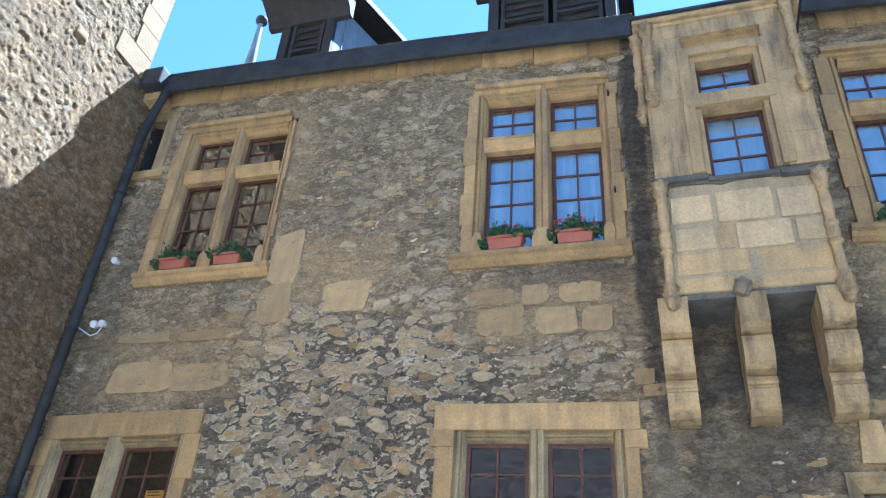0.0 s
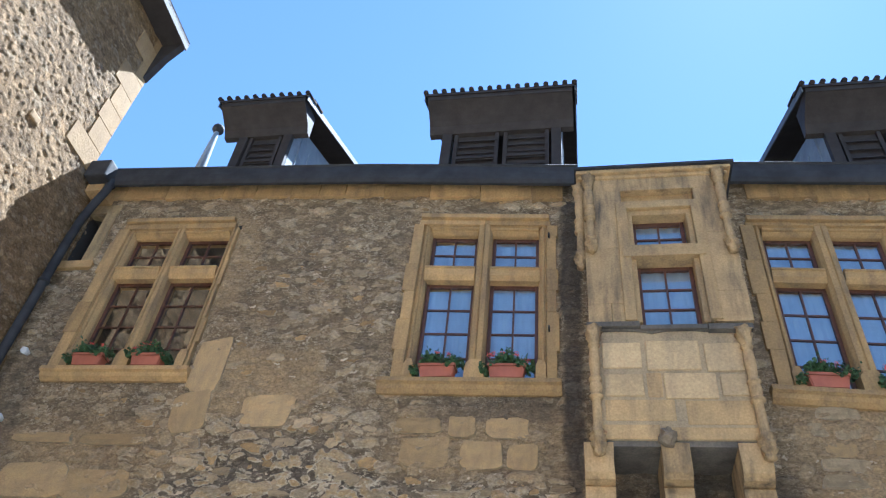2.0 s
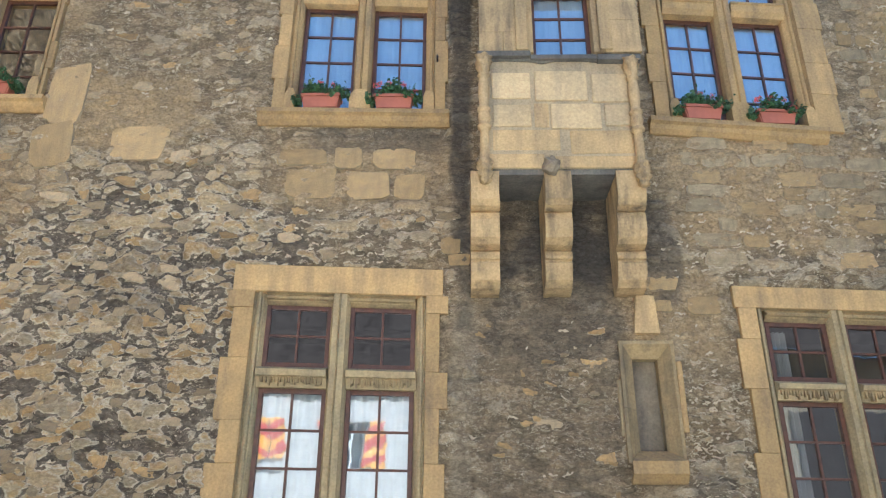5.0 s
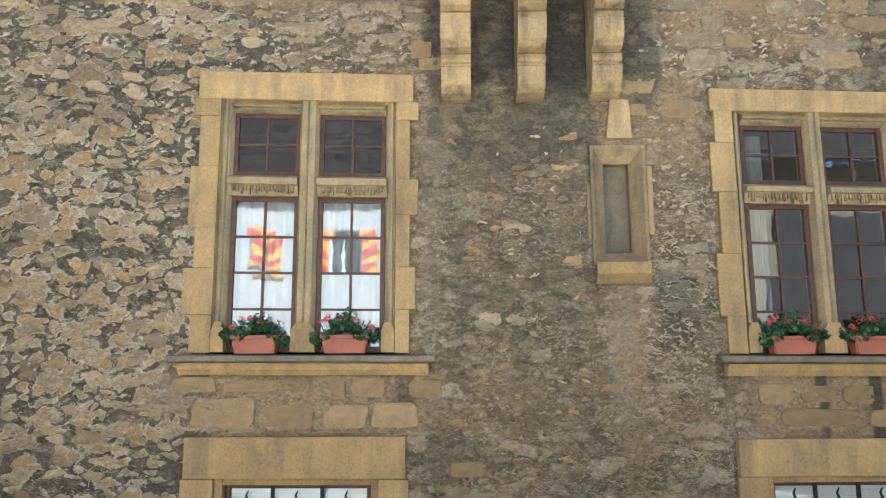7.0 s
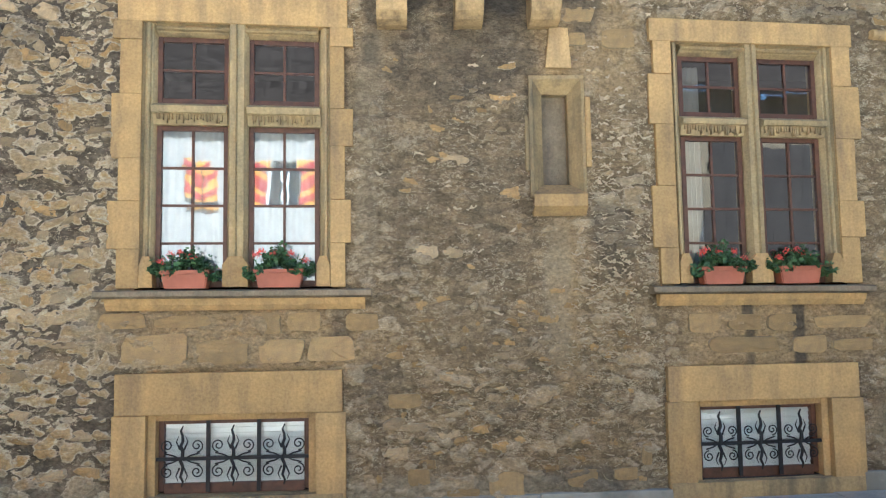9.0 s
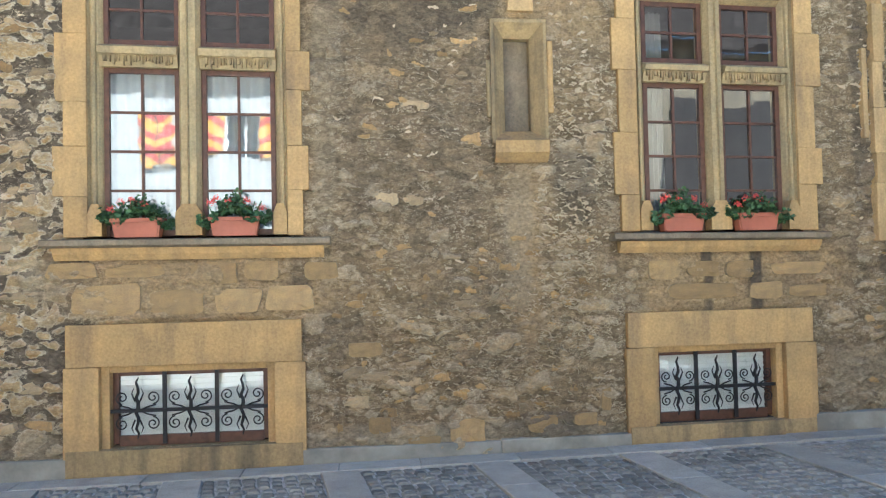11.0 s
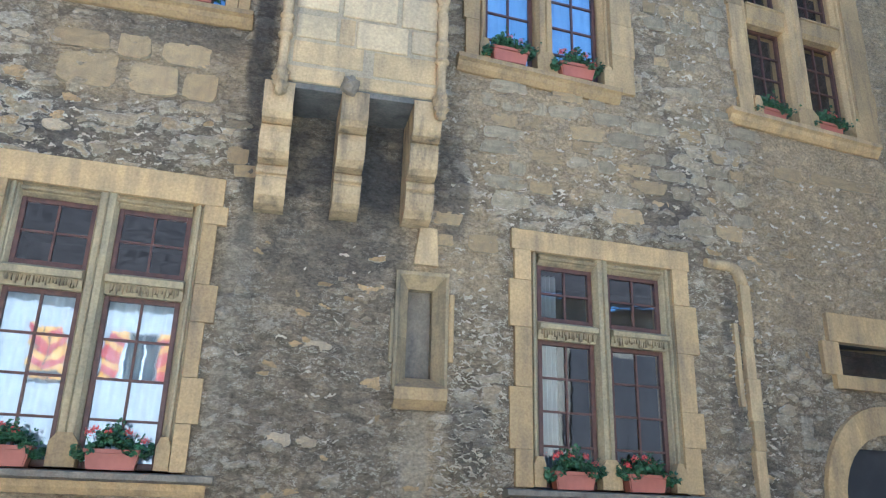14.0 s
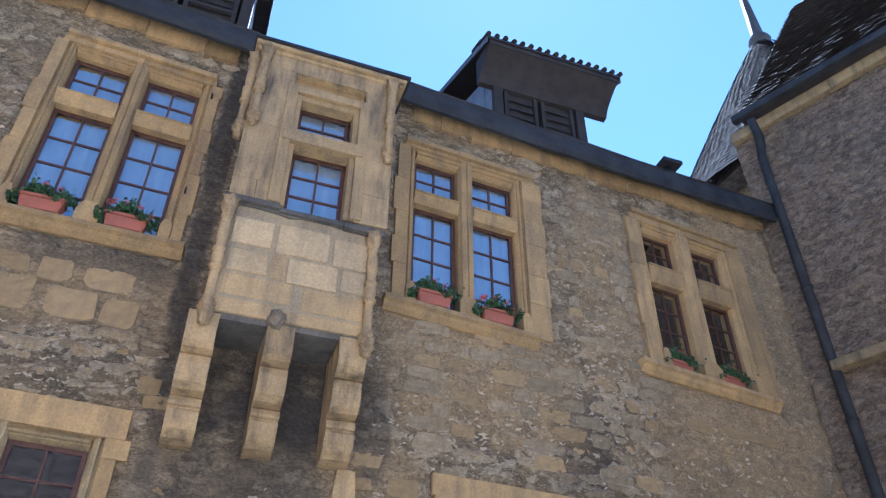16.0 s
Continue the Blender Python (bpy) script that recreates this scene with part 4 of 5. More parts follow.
# ---- oriel ----
P = 0.6
oriel = thing("oriel", pose(0, 0, 0), "projecting sandstone oriel on three stepped corbels", "oriel", "structure")
CORBEL = [(2.56, 2.84), (3.285, 3.55), (3.99, 4.27)]
for a, b in CORBEL:
    prof = [(0.2, 5.57), (-P, 5.57), (-P, 5.34), (-0.585, 5.27), (-0.54, 5.22), (-0.47, 5.2), (-0.425, 5.2), (-0.45, 5.18), (-0.475, 5.1), (-0.47, 5.0), (-0.44, 4.92), (-0.38, 4.87), (-0.3, 4.855), (-0.27, 4.85),
            (-0.31, 4.82), (-0.33, 4.77), (-0.32, 4.745), (-0.29, 4.735), (-0.29, 4.72), (-0.31, 4.7), (-0.305, 4.62), (-0.27, 4.54), (-0.2, 4.48), (-0.1, 4.455), (0.2, 4.455)]
    part("corbel", worn(prism(bmesh.new(), prof, "x", a, b), 0.008), SOOTY, oriel)
# underside coloured near black in place of its shade
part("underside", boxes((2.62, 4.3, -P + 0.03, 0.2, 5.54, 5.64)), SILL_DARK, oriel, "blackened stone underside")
part("core", boxes((2.74, 4.28, -P + 0.06, 0.3, 5.64, 7.0), (2.72, 3.2, -P + 0.06, 0.3, 7.0, 9.3), (3.92, 4.34, -P + 0.06, 0.3, 7.0, 9.3), (3.2, 3.92, -P + 0.06, 0.3, 8.75, 9.3)), SAND, oriel)
PANEL = [(2.78, 3.19, 6.42, 6.75, 1), (3.23, 3.78, 6.39, 6.77, 1), (3.82, 4.2, 6.37, 6.73, 1), (2.79, 3.19, 6.08, 6.35, 1), (3.21, 3.37, 6.07, 6.37, 0), (3.38, 3.9, 6.05, 6.36, 1), (3.93, 4.2, 6.08, 6.345, 1),
         (2.78, 3.47, 5.8, 6.05, 0), (3.56, 4.2, 5.76, 6.04, 0), (2.68, 3.3, 5.6, 5.77, 0), (3.31, 4.28, 5.6, 5.74, 0)]
for a, b, c, d, pale in PANEL:
    stone_block("panel_block", a + 0.004, b - 0.004, -P - (0.012 if pale else 0.002), -P + 0.08, c + 0.004, d - 0.004, SAND_PALE if pale else SAND_GREY, oriel, "", 0.016)
part("panel_ground", worn(boxes((2.66, 4.3, -P + 0.006, -P + 0.1, 5.6, 6.92), bevel=0.01), 0.004), PANEL_MORTAR, oriel, "grey mortar between the blocks")
# dark band paints the ledge's shadow along with moss
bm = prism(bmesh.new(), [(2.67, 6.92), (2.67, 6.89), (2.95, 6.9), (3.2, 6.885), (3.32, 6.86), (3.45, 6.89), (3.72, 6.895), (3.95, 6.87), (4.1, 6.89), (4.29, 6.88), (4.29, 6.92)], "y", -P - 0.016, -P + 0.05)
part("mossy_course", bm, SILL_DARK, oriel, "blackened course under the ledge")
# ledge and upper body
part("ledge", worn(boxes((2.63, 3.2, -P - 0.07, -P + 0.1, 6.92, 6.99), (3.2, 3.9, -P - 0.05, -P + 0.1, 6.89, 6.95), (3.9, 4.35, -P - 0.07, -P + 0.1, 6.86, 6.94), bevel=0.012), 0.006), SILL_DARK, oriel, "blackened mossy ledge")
UP = [(2.66, 2.92, 6.98, 7.25), (2.92, 3.13, 6.98, 7.25), (2.66, 3.13, 7.252, 8.1), (2.66, 3.13, 8.102, 9.08), (4.0, 4.38, 6.98, 7.4), (4.0, 4.38, 7.402, 8.3), (4.0, 4.38, 8.302, 9.08), (2.66, 4.4, 9.082, 9.3)]
for a, b, c, d in UP:
    stone_block("wall_block", a, b - 0.004, -P - 0.05, -P + 0.08, c, d, SOOTY, oriel)
win = part("window_surround", worn(boxes((3.13, 3.24, -P - 0.02, -P + 0.22, 7.0, 8.78), (3.88, 3.98, -P - 0.02, -P + 0.22, 7.0, 8.78), (3.13, 3.98, -P - 0.018, -P + 0.22, 8.66, 8.8), (3.08, 4.02, -P - 0.09, -P + 0.22, 7.92, 8.1), (3.05, 3.18, -P - 0.075, -P + 0.0, 7.0, 8.82), (3.94, 4.07, -P - 0.075, -P + 0.0, 7.0, 8.82), (3.05, 4.07, -P - 0.073, -P + 0.0, 8.74, 8.86), bevel=0.012), 0.003), SAND_GREY, oriel)
casement(3.24, 3.86, 8.1, 8.66, 2, 2, -P + 0.13, oriel)
casement(3.24, 3.88, 6.95, 7.92, 2, 3, -P + 0.13, oriel)
part("cornice", worn(boxes((2.6, 4.46, -P - 0.08, 0.1, 9.302, 9.36), (2.58, 4.5, -P - 0.13, 0.1, 9.36, 9.42), bevel=0.02), 0.005), SAND_GREY, oriel)


def carved(bm, x, y, z0, h):
    """Leaf lobes cut into the foot and the capital of a shaft, and wear all over."""
    for v in bm.verts:
        f = (v.co.z - z0) / h
        if f < 0.19 or f > 0.86:
            a = math.atan2(v.co.y - y, v.co.x - x)
            k = 1 + 0.24 * math.sin(5 * a + 40 * f)
            v.co.x, v.co.y = x + (v.co.x - x) * k, y + (v.co.y - y) * k
    return worn(bm, 0.003, 14)


def colonnette(x, y, z0, z1):
    """A slim turned shaft with rings, a leafy foot and a capital."""
    h = z1 - z0
    pr = [(0.02, 0), (0.045, 0.012), (0.055, 0.03), (0.042, 0.045), (0.066, 0.06), (0.074, 0.08), (0.055, 0.095), (0.07, 0.105), (0.078, 0.125), (0.058, 0.14), (0.07, 0.15), (0.076, 0.168), (0.05, 0.185), (0.05, 0.2),
          (0.046, 0.26), (0.046, 0.36), (0.042, 0.41), (0.07, 0.42), (0.072, 0.437), (0.044, 0.45), (0.058, 0.475), (0.067, 0.5), (0.058, 0.53), (0.05, 0.545), (0.07, 0.557), (0.07, 0.572), (0.05, 0.588),
          (0.048, 0.61), (0.058, 0.68), (0.062, 0.73), (0.052, 0.79), (0.044, 0.83), (0.066, 0.845), (0.046, 0.862), (0.056, 0.885), (0.072, 0.91), (0.06, 0.925), (0.074, 0.945), (0.082, 0.97), (0.066, 0.98), (0.088, 1.0)]
    return part("colonnette", carved(turned(bmesh.new(), x, y, [(r, z0 + f * h) for r, f in pr], 16), x, y, z0, h), SOOTY, oriel, "carved turned stone colonnette")


for x, y, z0, z1 in ((2.7, -P - 0.04, 5.4, 6.92), (4.24, -P - 0.04, 5.36, 6.87), (2.73, -P - 0.09, 8.0, 9.32), (2.61, -P + 0.06, 7.86, 9.3), (4.32, -P - 0.09, 7.92, 9.32)):
    colonnette(x, y, z0, z1)
bm = bmesh.new()
bmesh.ops.create_icosphere(bm, subdivisions=3, radius=0.1, matrix=Matrix.Translation((3.35, -P - 0.03, 5.6)) @ Matrix.Diagonal((0.8, 0.7, 1, 1)))
part("boss", worn(bm, 0.04, 22), GREYSTONE, oriel, "weathered carved stone boss")

# ---- eaves, gutter, roof ----
EAVE = [(-5.1, 10.2), (-0.45, 9.93), (2.5, 9.66), (4.7, 9.54), (6.7, 9.48), (7.95, 9.5), (11.9, 9.9)]


def eave_z(x):
    return float(np.interp(x, [p[0] for p in EAVE], [p[1] for p in EAVE]))


band = thing("cornice_band", pose(0, 0, 0), "course of sandstone blocks under the gutter", "cornice", "structure")
x = -5.1
rs = random.Random(5)
while x < 11.8:
    ln = rs.uniform(0.35, 0.75)
    b = min(x + ln, 11.9)
    if not 2.5 < (x + b) / 2 < 4.6:
        z = eave_z((x + b) / 2)
        y = wall_y((x + b) / 2)
        stone_block("cornice_block", x + 0.004, b - 0.004, y - 0.05 - rs.uniform(0, 0.01), y + 0.2, z - 0.03 - rs.uniform(0, 0.03), z + 0.28, SAND, band)
    x = b
gutter = thing("roof_gutter", pose(0, 0, 0), "dark zinc box gutter along the eaves", "gutter", "structure")


def gutter_run(name, x0, x1, parent, h=0.34, off=-0.3):
    bm = bmesh.new()
    n = 16
    prof = [(0.27, 0.27), (0.1, 0.12), (0.05, 0.0), (0.0, 0.0), (-0.03, 0.06), (-0.04, h * 0.5), (-0.03, h - 0.03), (-0.055, h - 0.01), (-0.03, h + 0.02), (0.0, h), (0.32, h + 0.06)]
    rings = []
    for i in range(n + 1):
        x = x0 + (x1 - x0) * i / n
        rings.append([bm.verts.new((x, wall_y(x) + off + u, eave_z(x) + v)) for u, v in prof])
    for r0, r1 in zip(rings, rings[1:]):
        for k in range(len(prof) - 1):
            bm.faces.new((r0[k], r0[k + 1], r1[k + 1], r1[k]))
    bm.faces.new(rings[0])
    bm.faces.new(rings[-1][::-1])
    bmesh.ops.recalc_face_normals(bm, faces=bm.faces)
    return part(name, bm, ZINC, parent)


gutter_run("trough", -5.1, 2.6, gutter)
gutter_run("trough", 4.55, 11.9, gutter)
part("flashing", boxes((2.56, 4.54, -P - 0.16, 0.3, 9.42, 9.46)), ZINC, gutter)
bm = bmesh.new()
for i in range(9):
    x = -0.4 + i * 1.05
    y = wall_y(x) - 0.28 if not 2.4 < x < 4.6 else -P - 0.1
    z = eave_z(x) + 0.34 if not 2.4 < x < 4.6 else 9.45
    tube(bm, [(x, y, z - 0.03), (x + 0.005, y, z + 0.07), (x + 0.02, y + 0.03, z + 0.1)], 0.008, 5)
part("snow_hook", bm, IRON, gutter)

PITCH = math.tan(radians(44))
roof = thing("main_roof", pose(0, 0, 0), "steep weathered tile roof behind the gutter", "roof", "structure")
bm = bmesh.new()
n = 40
for i in range(n):
    x0, x1 = -5.1 + 17.0 * i / n, -5.1 + 17.0 * (i + 1) / n
    pts = []
    for x, d in ((x0, 0), (x1, 0), (x1, 5.0), (x0, 5.0)):
        pts.append(bm.verts.new((x, wall_y(x) - 0.05 + d, eave_z(x) + 0.3 + d * PITCH)))
    bm.faces.new(pts)
part("roof_deck", bm, TILE, roof)

# tile courses on the stretch of roof that shows beside the tower
bm = bmesh.new()
rs = random.Random(9)
for j in range(14):
    d = 0.02 + j * 0.13
    x = 8.3 + (j % 2) * 0.08
    while x < 11.7:
        y, z = wall_y(x) - 0.05 + d, eave_z(x) + 0.31 + d * PITCH
        q = 0.02 + rs.uniform(0, 0.012)
        v = [bm.verts.new(p) for p in ((x, y, z + q), (x + 0.15, y, z + q), (x + 0.15, y + 0.2, z + 0.2 * PITCH + 0.004), (x, y + 0.2, z + 0.2 * PITCH + 0.004), (x, y, z), (x + 0.15, y, z))]
        bm.faces.new((v[0], v[1], v[2], v[3]))
        bm.faces.new((v[4], v[5], v[1], v[0]))
        x += 0.16
o = part("roof_tiles", bm, TILE, roof)
o["kind"] = "stuff"


def dormer(x0, x1, face_y, z0, z1, wide, roof_z, roof_over, lights):
    """A shed dormer: boarded front and cheeks, coved eave, tiled roof."""
    d = thing("dormer", pose(0, 0, 0), "dark shed dormer with coved eave and tiled roof edge", "dormer", "structure", "roof dormers")
    back = 2.6
    part("front", boxes((x0, x0 + 0.16, face_y, face_y + 0.1, z0, z1), (x1 - 0.16, x1, face_y, face_y + 0.1, z0, z1), (x0 + 0.16, x1 - 0.16, face_y + 0.002, face_y + 0.1, z1 - 0.25, z1), (x0 + 0.16, x1 - 0.16, face_y + 0.002, face_y + 0.1, z0, z0 + 0.25), bevel=0.008), WOOD_DARK, d)
    for s, xx in ((-1, x0), (1, x1)):
        ch = part("cheek", prism(bmesh.new(), [(face_y + 0.1, z0), (face_y + 0.1, z1 + 0.12), (face_y + back, z1 + 1.3), (face_y + back, z0)], "x", xx - 0.02 if s > 0 else xx, xx if s > 0 else xx + 0.02), ZINC_PALE, d, "pale zinc-sheeted cheek")
        for k in range(5):
            yy = face_y + 0.35 + k * 0.42
            part("standing_seam", boxes((xx - 0.0 if s > 0 else xx - 0.02, xx + 0.02 if s > 0 else xx, yy, yy + 0.02, z0, z1 + 0.1)), ZINC_PALE, ch)
    # windows in the front
    for k in range(lights):
        a = x0 + 0.16 + (x1 - x0 - 0.32) * k / lights + 0.04
        b = x0 + 0.16 + (x1 - x0 - 0.32) * (k + 1) / lights - 0.04
        part("dark_board", boxes((a, b, face_y + 0.085, face_y + 0.1, z0 + 0.2, z1 - 0.2)), WOOD_DARK, d)
        sh = part("shutter", boxes((a, a + 0.06, face_y + 0.03, face_y + 0.08, z0 + 0.25, z1 - 0.25), (b - 0.06, b, face_y + 0.03, face_y + 0.08, z0 + 0.25, z1 - 0.25), (a, b, face_y + 0.032, face_y + 0.08, (z0 + z1) / 2 - 0.03, (z0 + z1) / 2 + 0.03)), WOOD_DARK, d)
        for i in range(7):
            zz = z0 + 0.3 + (z1 - z0 - 0.6) * i / 7
            part("louvre", prism(bmesh.new(), [(face_y + 0.03, zz), (face_y + 0.07, zz + 0.06), (face_y + 0.075, zz + 0.055), (face_y + 0.035, zz - 0.005)], "x", a + 0.06, b - 0.06), WOOD_DARK, sh)
    # coved eave and roof
    r0, r1 = wide
    fy = face_y - roof_over
    cove = []
    for i in range(7):
        f = i / 6
        cove.append((face_y - roof_over * 0.95 * f, z1 - 0.28 + (roof_z - 0.14 - z1 + 0.28) * f ** 0.6))
    prof = cove + [(fy, roof_z - 0.14), (fy, roof_z - 0.04), (face_y + 0.1, roof_z + 0.05), (face_y + 0.1, z1 - 0.28)]
    bm = prism(bmesh.new(), prof, "x", r0 + 0.04, r1 - 0.04)
    part("cove", bm, WOOD_DARK, d)
    sl = 0.5
    bm = prism(bmesh.new(), [(fy - 0.03, roof_z - 0.06), (face_y + back + 0.6, roof_z - 0.06 + sl * (back + 0.6 + roof_over)), (face_y + back + 0.6, roof_z + sl * (back + 0.6 + roof_over)), (fy - 0.03, roof_z)], "x", r0, r1)
    part("roof_slab", bm, WOOD_DARK, d)
    for xx in (r0 - 0.02, r1):
        bm = prism(bmesh.new(), [(fy, roof_z - 0.13), (face_y + back, roof_z - 0.13 + sl * (back + roof_over)), (face_y + back, roof_z + sl * (back + roof_over)), (fy, roof_z)], "x", xx, xx + 0.02)
        part("verge_board", bm, ZINC_MID, d, "grey verge board")
    tile = bmesh.new()
    tube(tile, [(0, -0.06, 0), (0, 0.3, 0.3 * sl)], 0.042, 10)
    first = part("tile", tile, TILE, d)
    nt = int((r1 - r0) / 0.15)
    for i in range(nt + 1):
        for j in range(2):
            o = first if (i == 0 and j == 0) else bpy.data.objects.new("tile", first.data)
            if o is not first:
                scene.collection.objects.link(o)
                o.parent = d
            o.location = (r0 + (r1 - r0) * i / nt, fy + j * 0.3, roof_z + 0.02 + j * 0.3 * sl + random.uniform(-0.008, 0.008))
    return d


dormer(-3.3, -2.3, 0.42, 10.6, 12.4, (-3.62, -1.98), 12.6, 0.45, 1)
dormer(0.42, 2.38, 0.42, 10.4, 12.12, (0.16, 2.62), 12.34, 0.45, 2)
dormer(6.35, 8.02, 0.6, 9.9, 11.8, (6.05, 8.5), 12.06, 0.5, 2)

vent = thing("roof_vent", pose(10.15, 1.3, 11.3), "small square metal roof vent", "vent")
part("cap", boxes((-0.2, 0.2, -0.2, 0.2, 0.22, 0.3), bevel=0.01), ZINC, vent)
part("pipe", turned(bmesh.new(), 0, 0, [(0.08, -0.5), (0.08, 0.24)], 10), ZINC, vent)
sp = thing("roof_finial", pose(-4.42, 1.2, 11.85), "slender blue-grey zinc roof finial with a ball", "finial")
part("spike", turned(bmesh.new(), 0, 0, [(0.16, -0.6), (0.1, 0.4), (0.05, 1.5), (0.04, 1.55)], 10), ZINC_PALE, sp)
bm = bmesh.new()
bmesh.ops.create_uvsphere(bm, u_segments=14, v_segments=10, radius=0.12, matrix=Matrix.Translation((0, 0, 1.62)))
part("ball", bm, ZINC, sp)

# ---- left house ----
LX, LY, LZ = -4.98, -0.46, 13.8
left = thing("wall_left", pose(0, 0, 0), "roughcast stone side wall with sandstone quoins, raked by sun", "wall", "structure")
o = rubble_sheet("masonry", LY - 6.0, 0.1, -0.6, LZ + 0.1, 0.018, [(LY, 0.3, 10.35, 20)], lambda u, z, r: np.stack([LX - 0.01 + r + (fbm(u, z * 0.7, 0.055, 77, 2) - 0.5) * 0.032, u, z], -1), 21, lambda x, z: 0.27 + 0 * x, ROUGHCAST, (0.11, 0.075), 0.16)
o.parent = left
part("wall_core", boxes((LX - 0.5, LX - 0.06, LY - 9.5, LY, -0.6, LZ + 0.4), (LX - 0.5, LX - 0.06, LY, 0.1, -0.6, 10.3), (LX - 8, LX - 0.4, LY - 0.5, LY, -0.6, LZ + 0.4)), SAND_DARK, left)
z, k = 0.0, 0
rs = random.Random(3)
while z < LZ:
    h = rs.uniform(0.3, 0.5)
    ln = (0.6 if k % 2 else 0.34) * rs.uniform(0.7, 1.25)
    if z > 10.3:
        stone_block("quoin", LX - 0.2, LX + 0.006, LY - ln, LY + 0.008, z + 0.003, min(z + h, LZ + 0.3) - 0.003, QUOIN, left)
    z += h
    k += 1
for y0, z0, ln, h in ((-4.3, 11.4, 0.5, 0.9), (-3.6, 9.9, 0.35, 0.35), (-5.0, 12.4, 0.7, 0.6), (-2.9, 12.2, 0.35, 0.3), (-4.9, 9.0, 0.45, 0.7), (-3.0, 7.9, 0.4, 0.25), (-1.9, 9.9, 0.22, 0.15)):
    stone_block("face_stone", LX - 0.1, LX + 0.025, y0, y0 + ln, z0, z0 + h, QUOIN, left, "", 0.03)
lroof = thing("left_roof", pose(0, 0, 0), "dark roof overhang of the taller side house", "roof", "structure")
part("soffit", boxes((LX - 0.3, LX + 0.42, LY - 9.5, LY + 0.02, LZ, LZ + 0.05)), WOOD_DARK, lroof)
part("kneeler", prism(bmesh.new(), [(LX - 0.1, 12.78), (LX + 0.02, 12.78), (LX + 0.2, LZ - 0.4), (LX + 0.4, LZ - 0.002), (LX - 0.1, LZ - 0.002)], "y", LY - 0.1, LY + 0.03), WOOD_DARK, lroof, "dark tapered bracket at the corner of the eave")
part("fascia", boxes((LX + 0.421, LX + 0.45, LY - 9.5, LY + 0.03, LZ - 0.02, LZ + 0.16)), WOOD_DARK, lroof)
part("roof_slope", prism(bmesh.new(), [(LX + 0.45, LZ + 0.1), (LX + 0.45, LZ + 0.2), (LX - 5, LZ + 5.0), (LX - 5, LZ + 4.9)], "y", LY - 9.5, LY + 0.02), TILE, lroof)

pipe = thing("downpipe", pose(0, 0, 0), "dark zinc downpipe with hopper in the corner", "downpipe")
part("hopper", worn(boxes((-4.97, -4.6, -0.55, -0.2, 10.15, 10.5), bevel=0.03), 0.0), ZINC, pipe)
part("pipe", tube(bmesh.new(), [(-4.62, -0.32, 10.25), (-4.64, -0.3, 10.05), (-4.76, -0.27, 9.75), (-4.84, -0.25, 9.45), (-4.86, -0.25, 9.0), (-4.86, -0.25, 0.0)], 0.065, 12), ZINC, pipe)
for z in (8.2, 6.0, 3.8, 1.6):
    part("bracket", turned(bmesh.new(), -4.86, -0.25, [(0.08, z), (0.08, z + 0.04)], 12), ZINC, pipe)
stone_block("corner_stone", -4.98, -4.7, -0.35, 0.0, 10.0, 10.2, SAND, facade)

for x, z in ((-4.7, 7.15), (-4.68, 6.15), (-4.55, 6.15)):
    lamp = thing("spotlight", pose(x, -0.08, z), "small round white outdoor spotlight on the wall", "spotlight")
    part("housing", tube(bmesh.new(), [(0, 0.08, 0), (0, 0.0, 0), (0, -0.03, -0.01)], [0.03, 0.05, 0.045], 14), PLASTIC, lamp)

cable = thing("cable", pose(0, 0, 0), "thin grey cable from the spotlights to the pipe", "cable")
part("wire", tube(bmesh.new(), [(-4.55, -0.06, 6.12), (-4.62, -0.05, 6.02), (-4.72, -0.05, 6.0), (-4.82, -0.18, 6.06)], 0.008, 6), PLASTIC, cable)
for x, z in ((2.2, 7.35), (2.2, 8.9)):
    hook = thing("shutter_pintle", on_wall(x, z), "small rusty iron shutter pintle in the jamb", "hook")
    part("pin", tube(bmesh.new(), [(0, 0.0, 0), (0, -0.07, 0), (0, -0.08, 0.05)], 0.011, 6), IRON, hook)

# ---- right house and tower ----
rx, ry = 11.2, 0.6
ang = math.atan2(-2.15, 0.93)
right = thing("wall_right", pose(rx, ry, 0, 0, 0, math.degrees(ang)), "shaded rubble wall of the house closing the courtyard", "wall", "structure")
RZ = 12.0
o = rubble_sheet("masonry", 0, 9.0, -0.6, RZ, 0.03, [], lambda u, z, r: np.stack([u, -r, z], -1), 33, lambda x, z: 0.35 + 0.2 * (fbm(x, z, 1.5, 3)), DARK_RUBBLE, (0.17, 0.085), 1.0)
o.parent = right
part("wall_core", boxes((0, 9, 0.05, 0.5, -0.6, RZ)), ROOM, right)
part("cornice", worn(boxes((0, 9, -0.14, 0.1, RZ - 0.22, RZ), bevel=0.03), 0.004), SAND_DARK, right)
part("ledge_stone", worn(boxes((0.4, 9, -0.2, 0.1, 6.95, 7.1), bevel=0.03), 0.006), SAND_DARK, right)
rroof = thing("right_roof", pose(rx, ry, RZ, 0, 0, math.degrees(ang)), "steep tiled roof of the closing house", "roof", "structure")
bm = prism(bmesh.new(), [(-0.3, 0.0), (-0.3, 0.1), (8.7, 12.29), (8.7, 12.19)], "x", 0.33, 9)
part("roof_deck", bm, TILE, rroof)
part("trough", boxes((0.2, 9, -0.42, -0.28, -0.02, 0.12), bevel=0.03), ZINC, rroof)
part("soffit", boxes((0.33, 9, -0.3, 0.1, 0.005, 0.03)), WOOD_DARK, rroof)


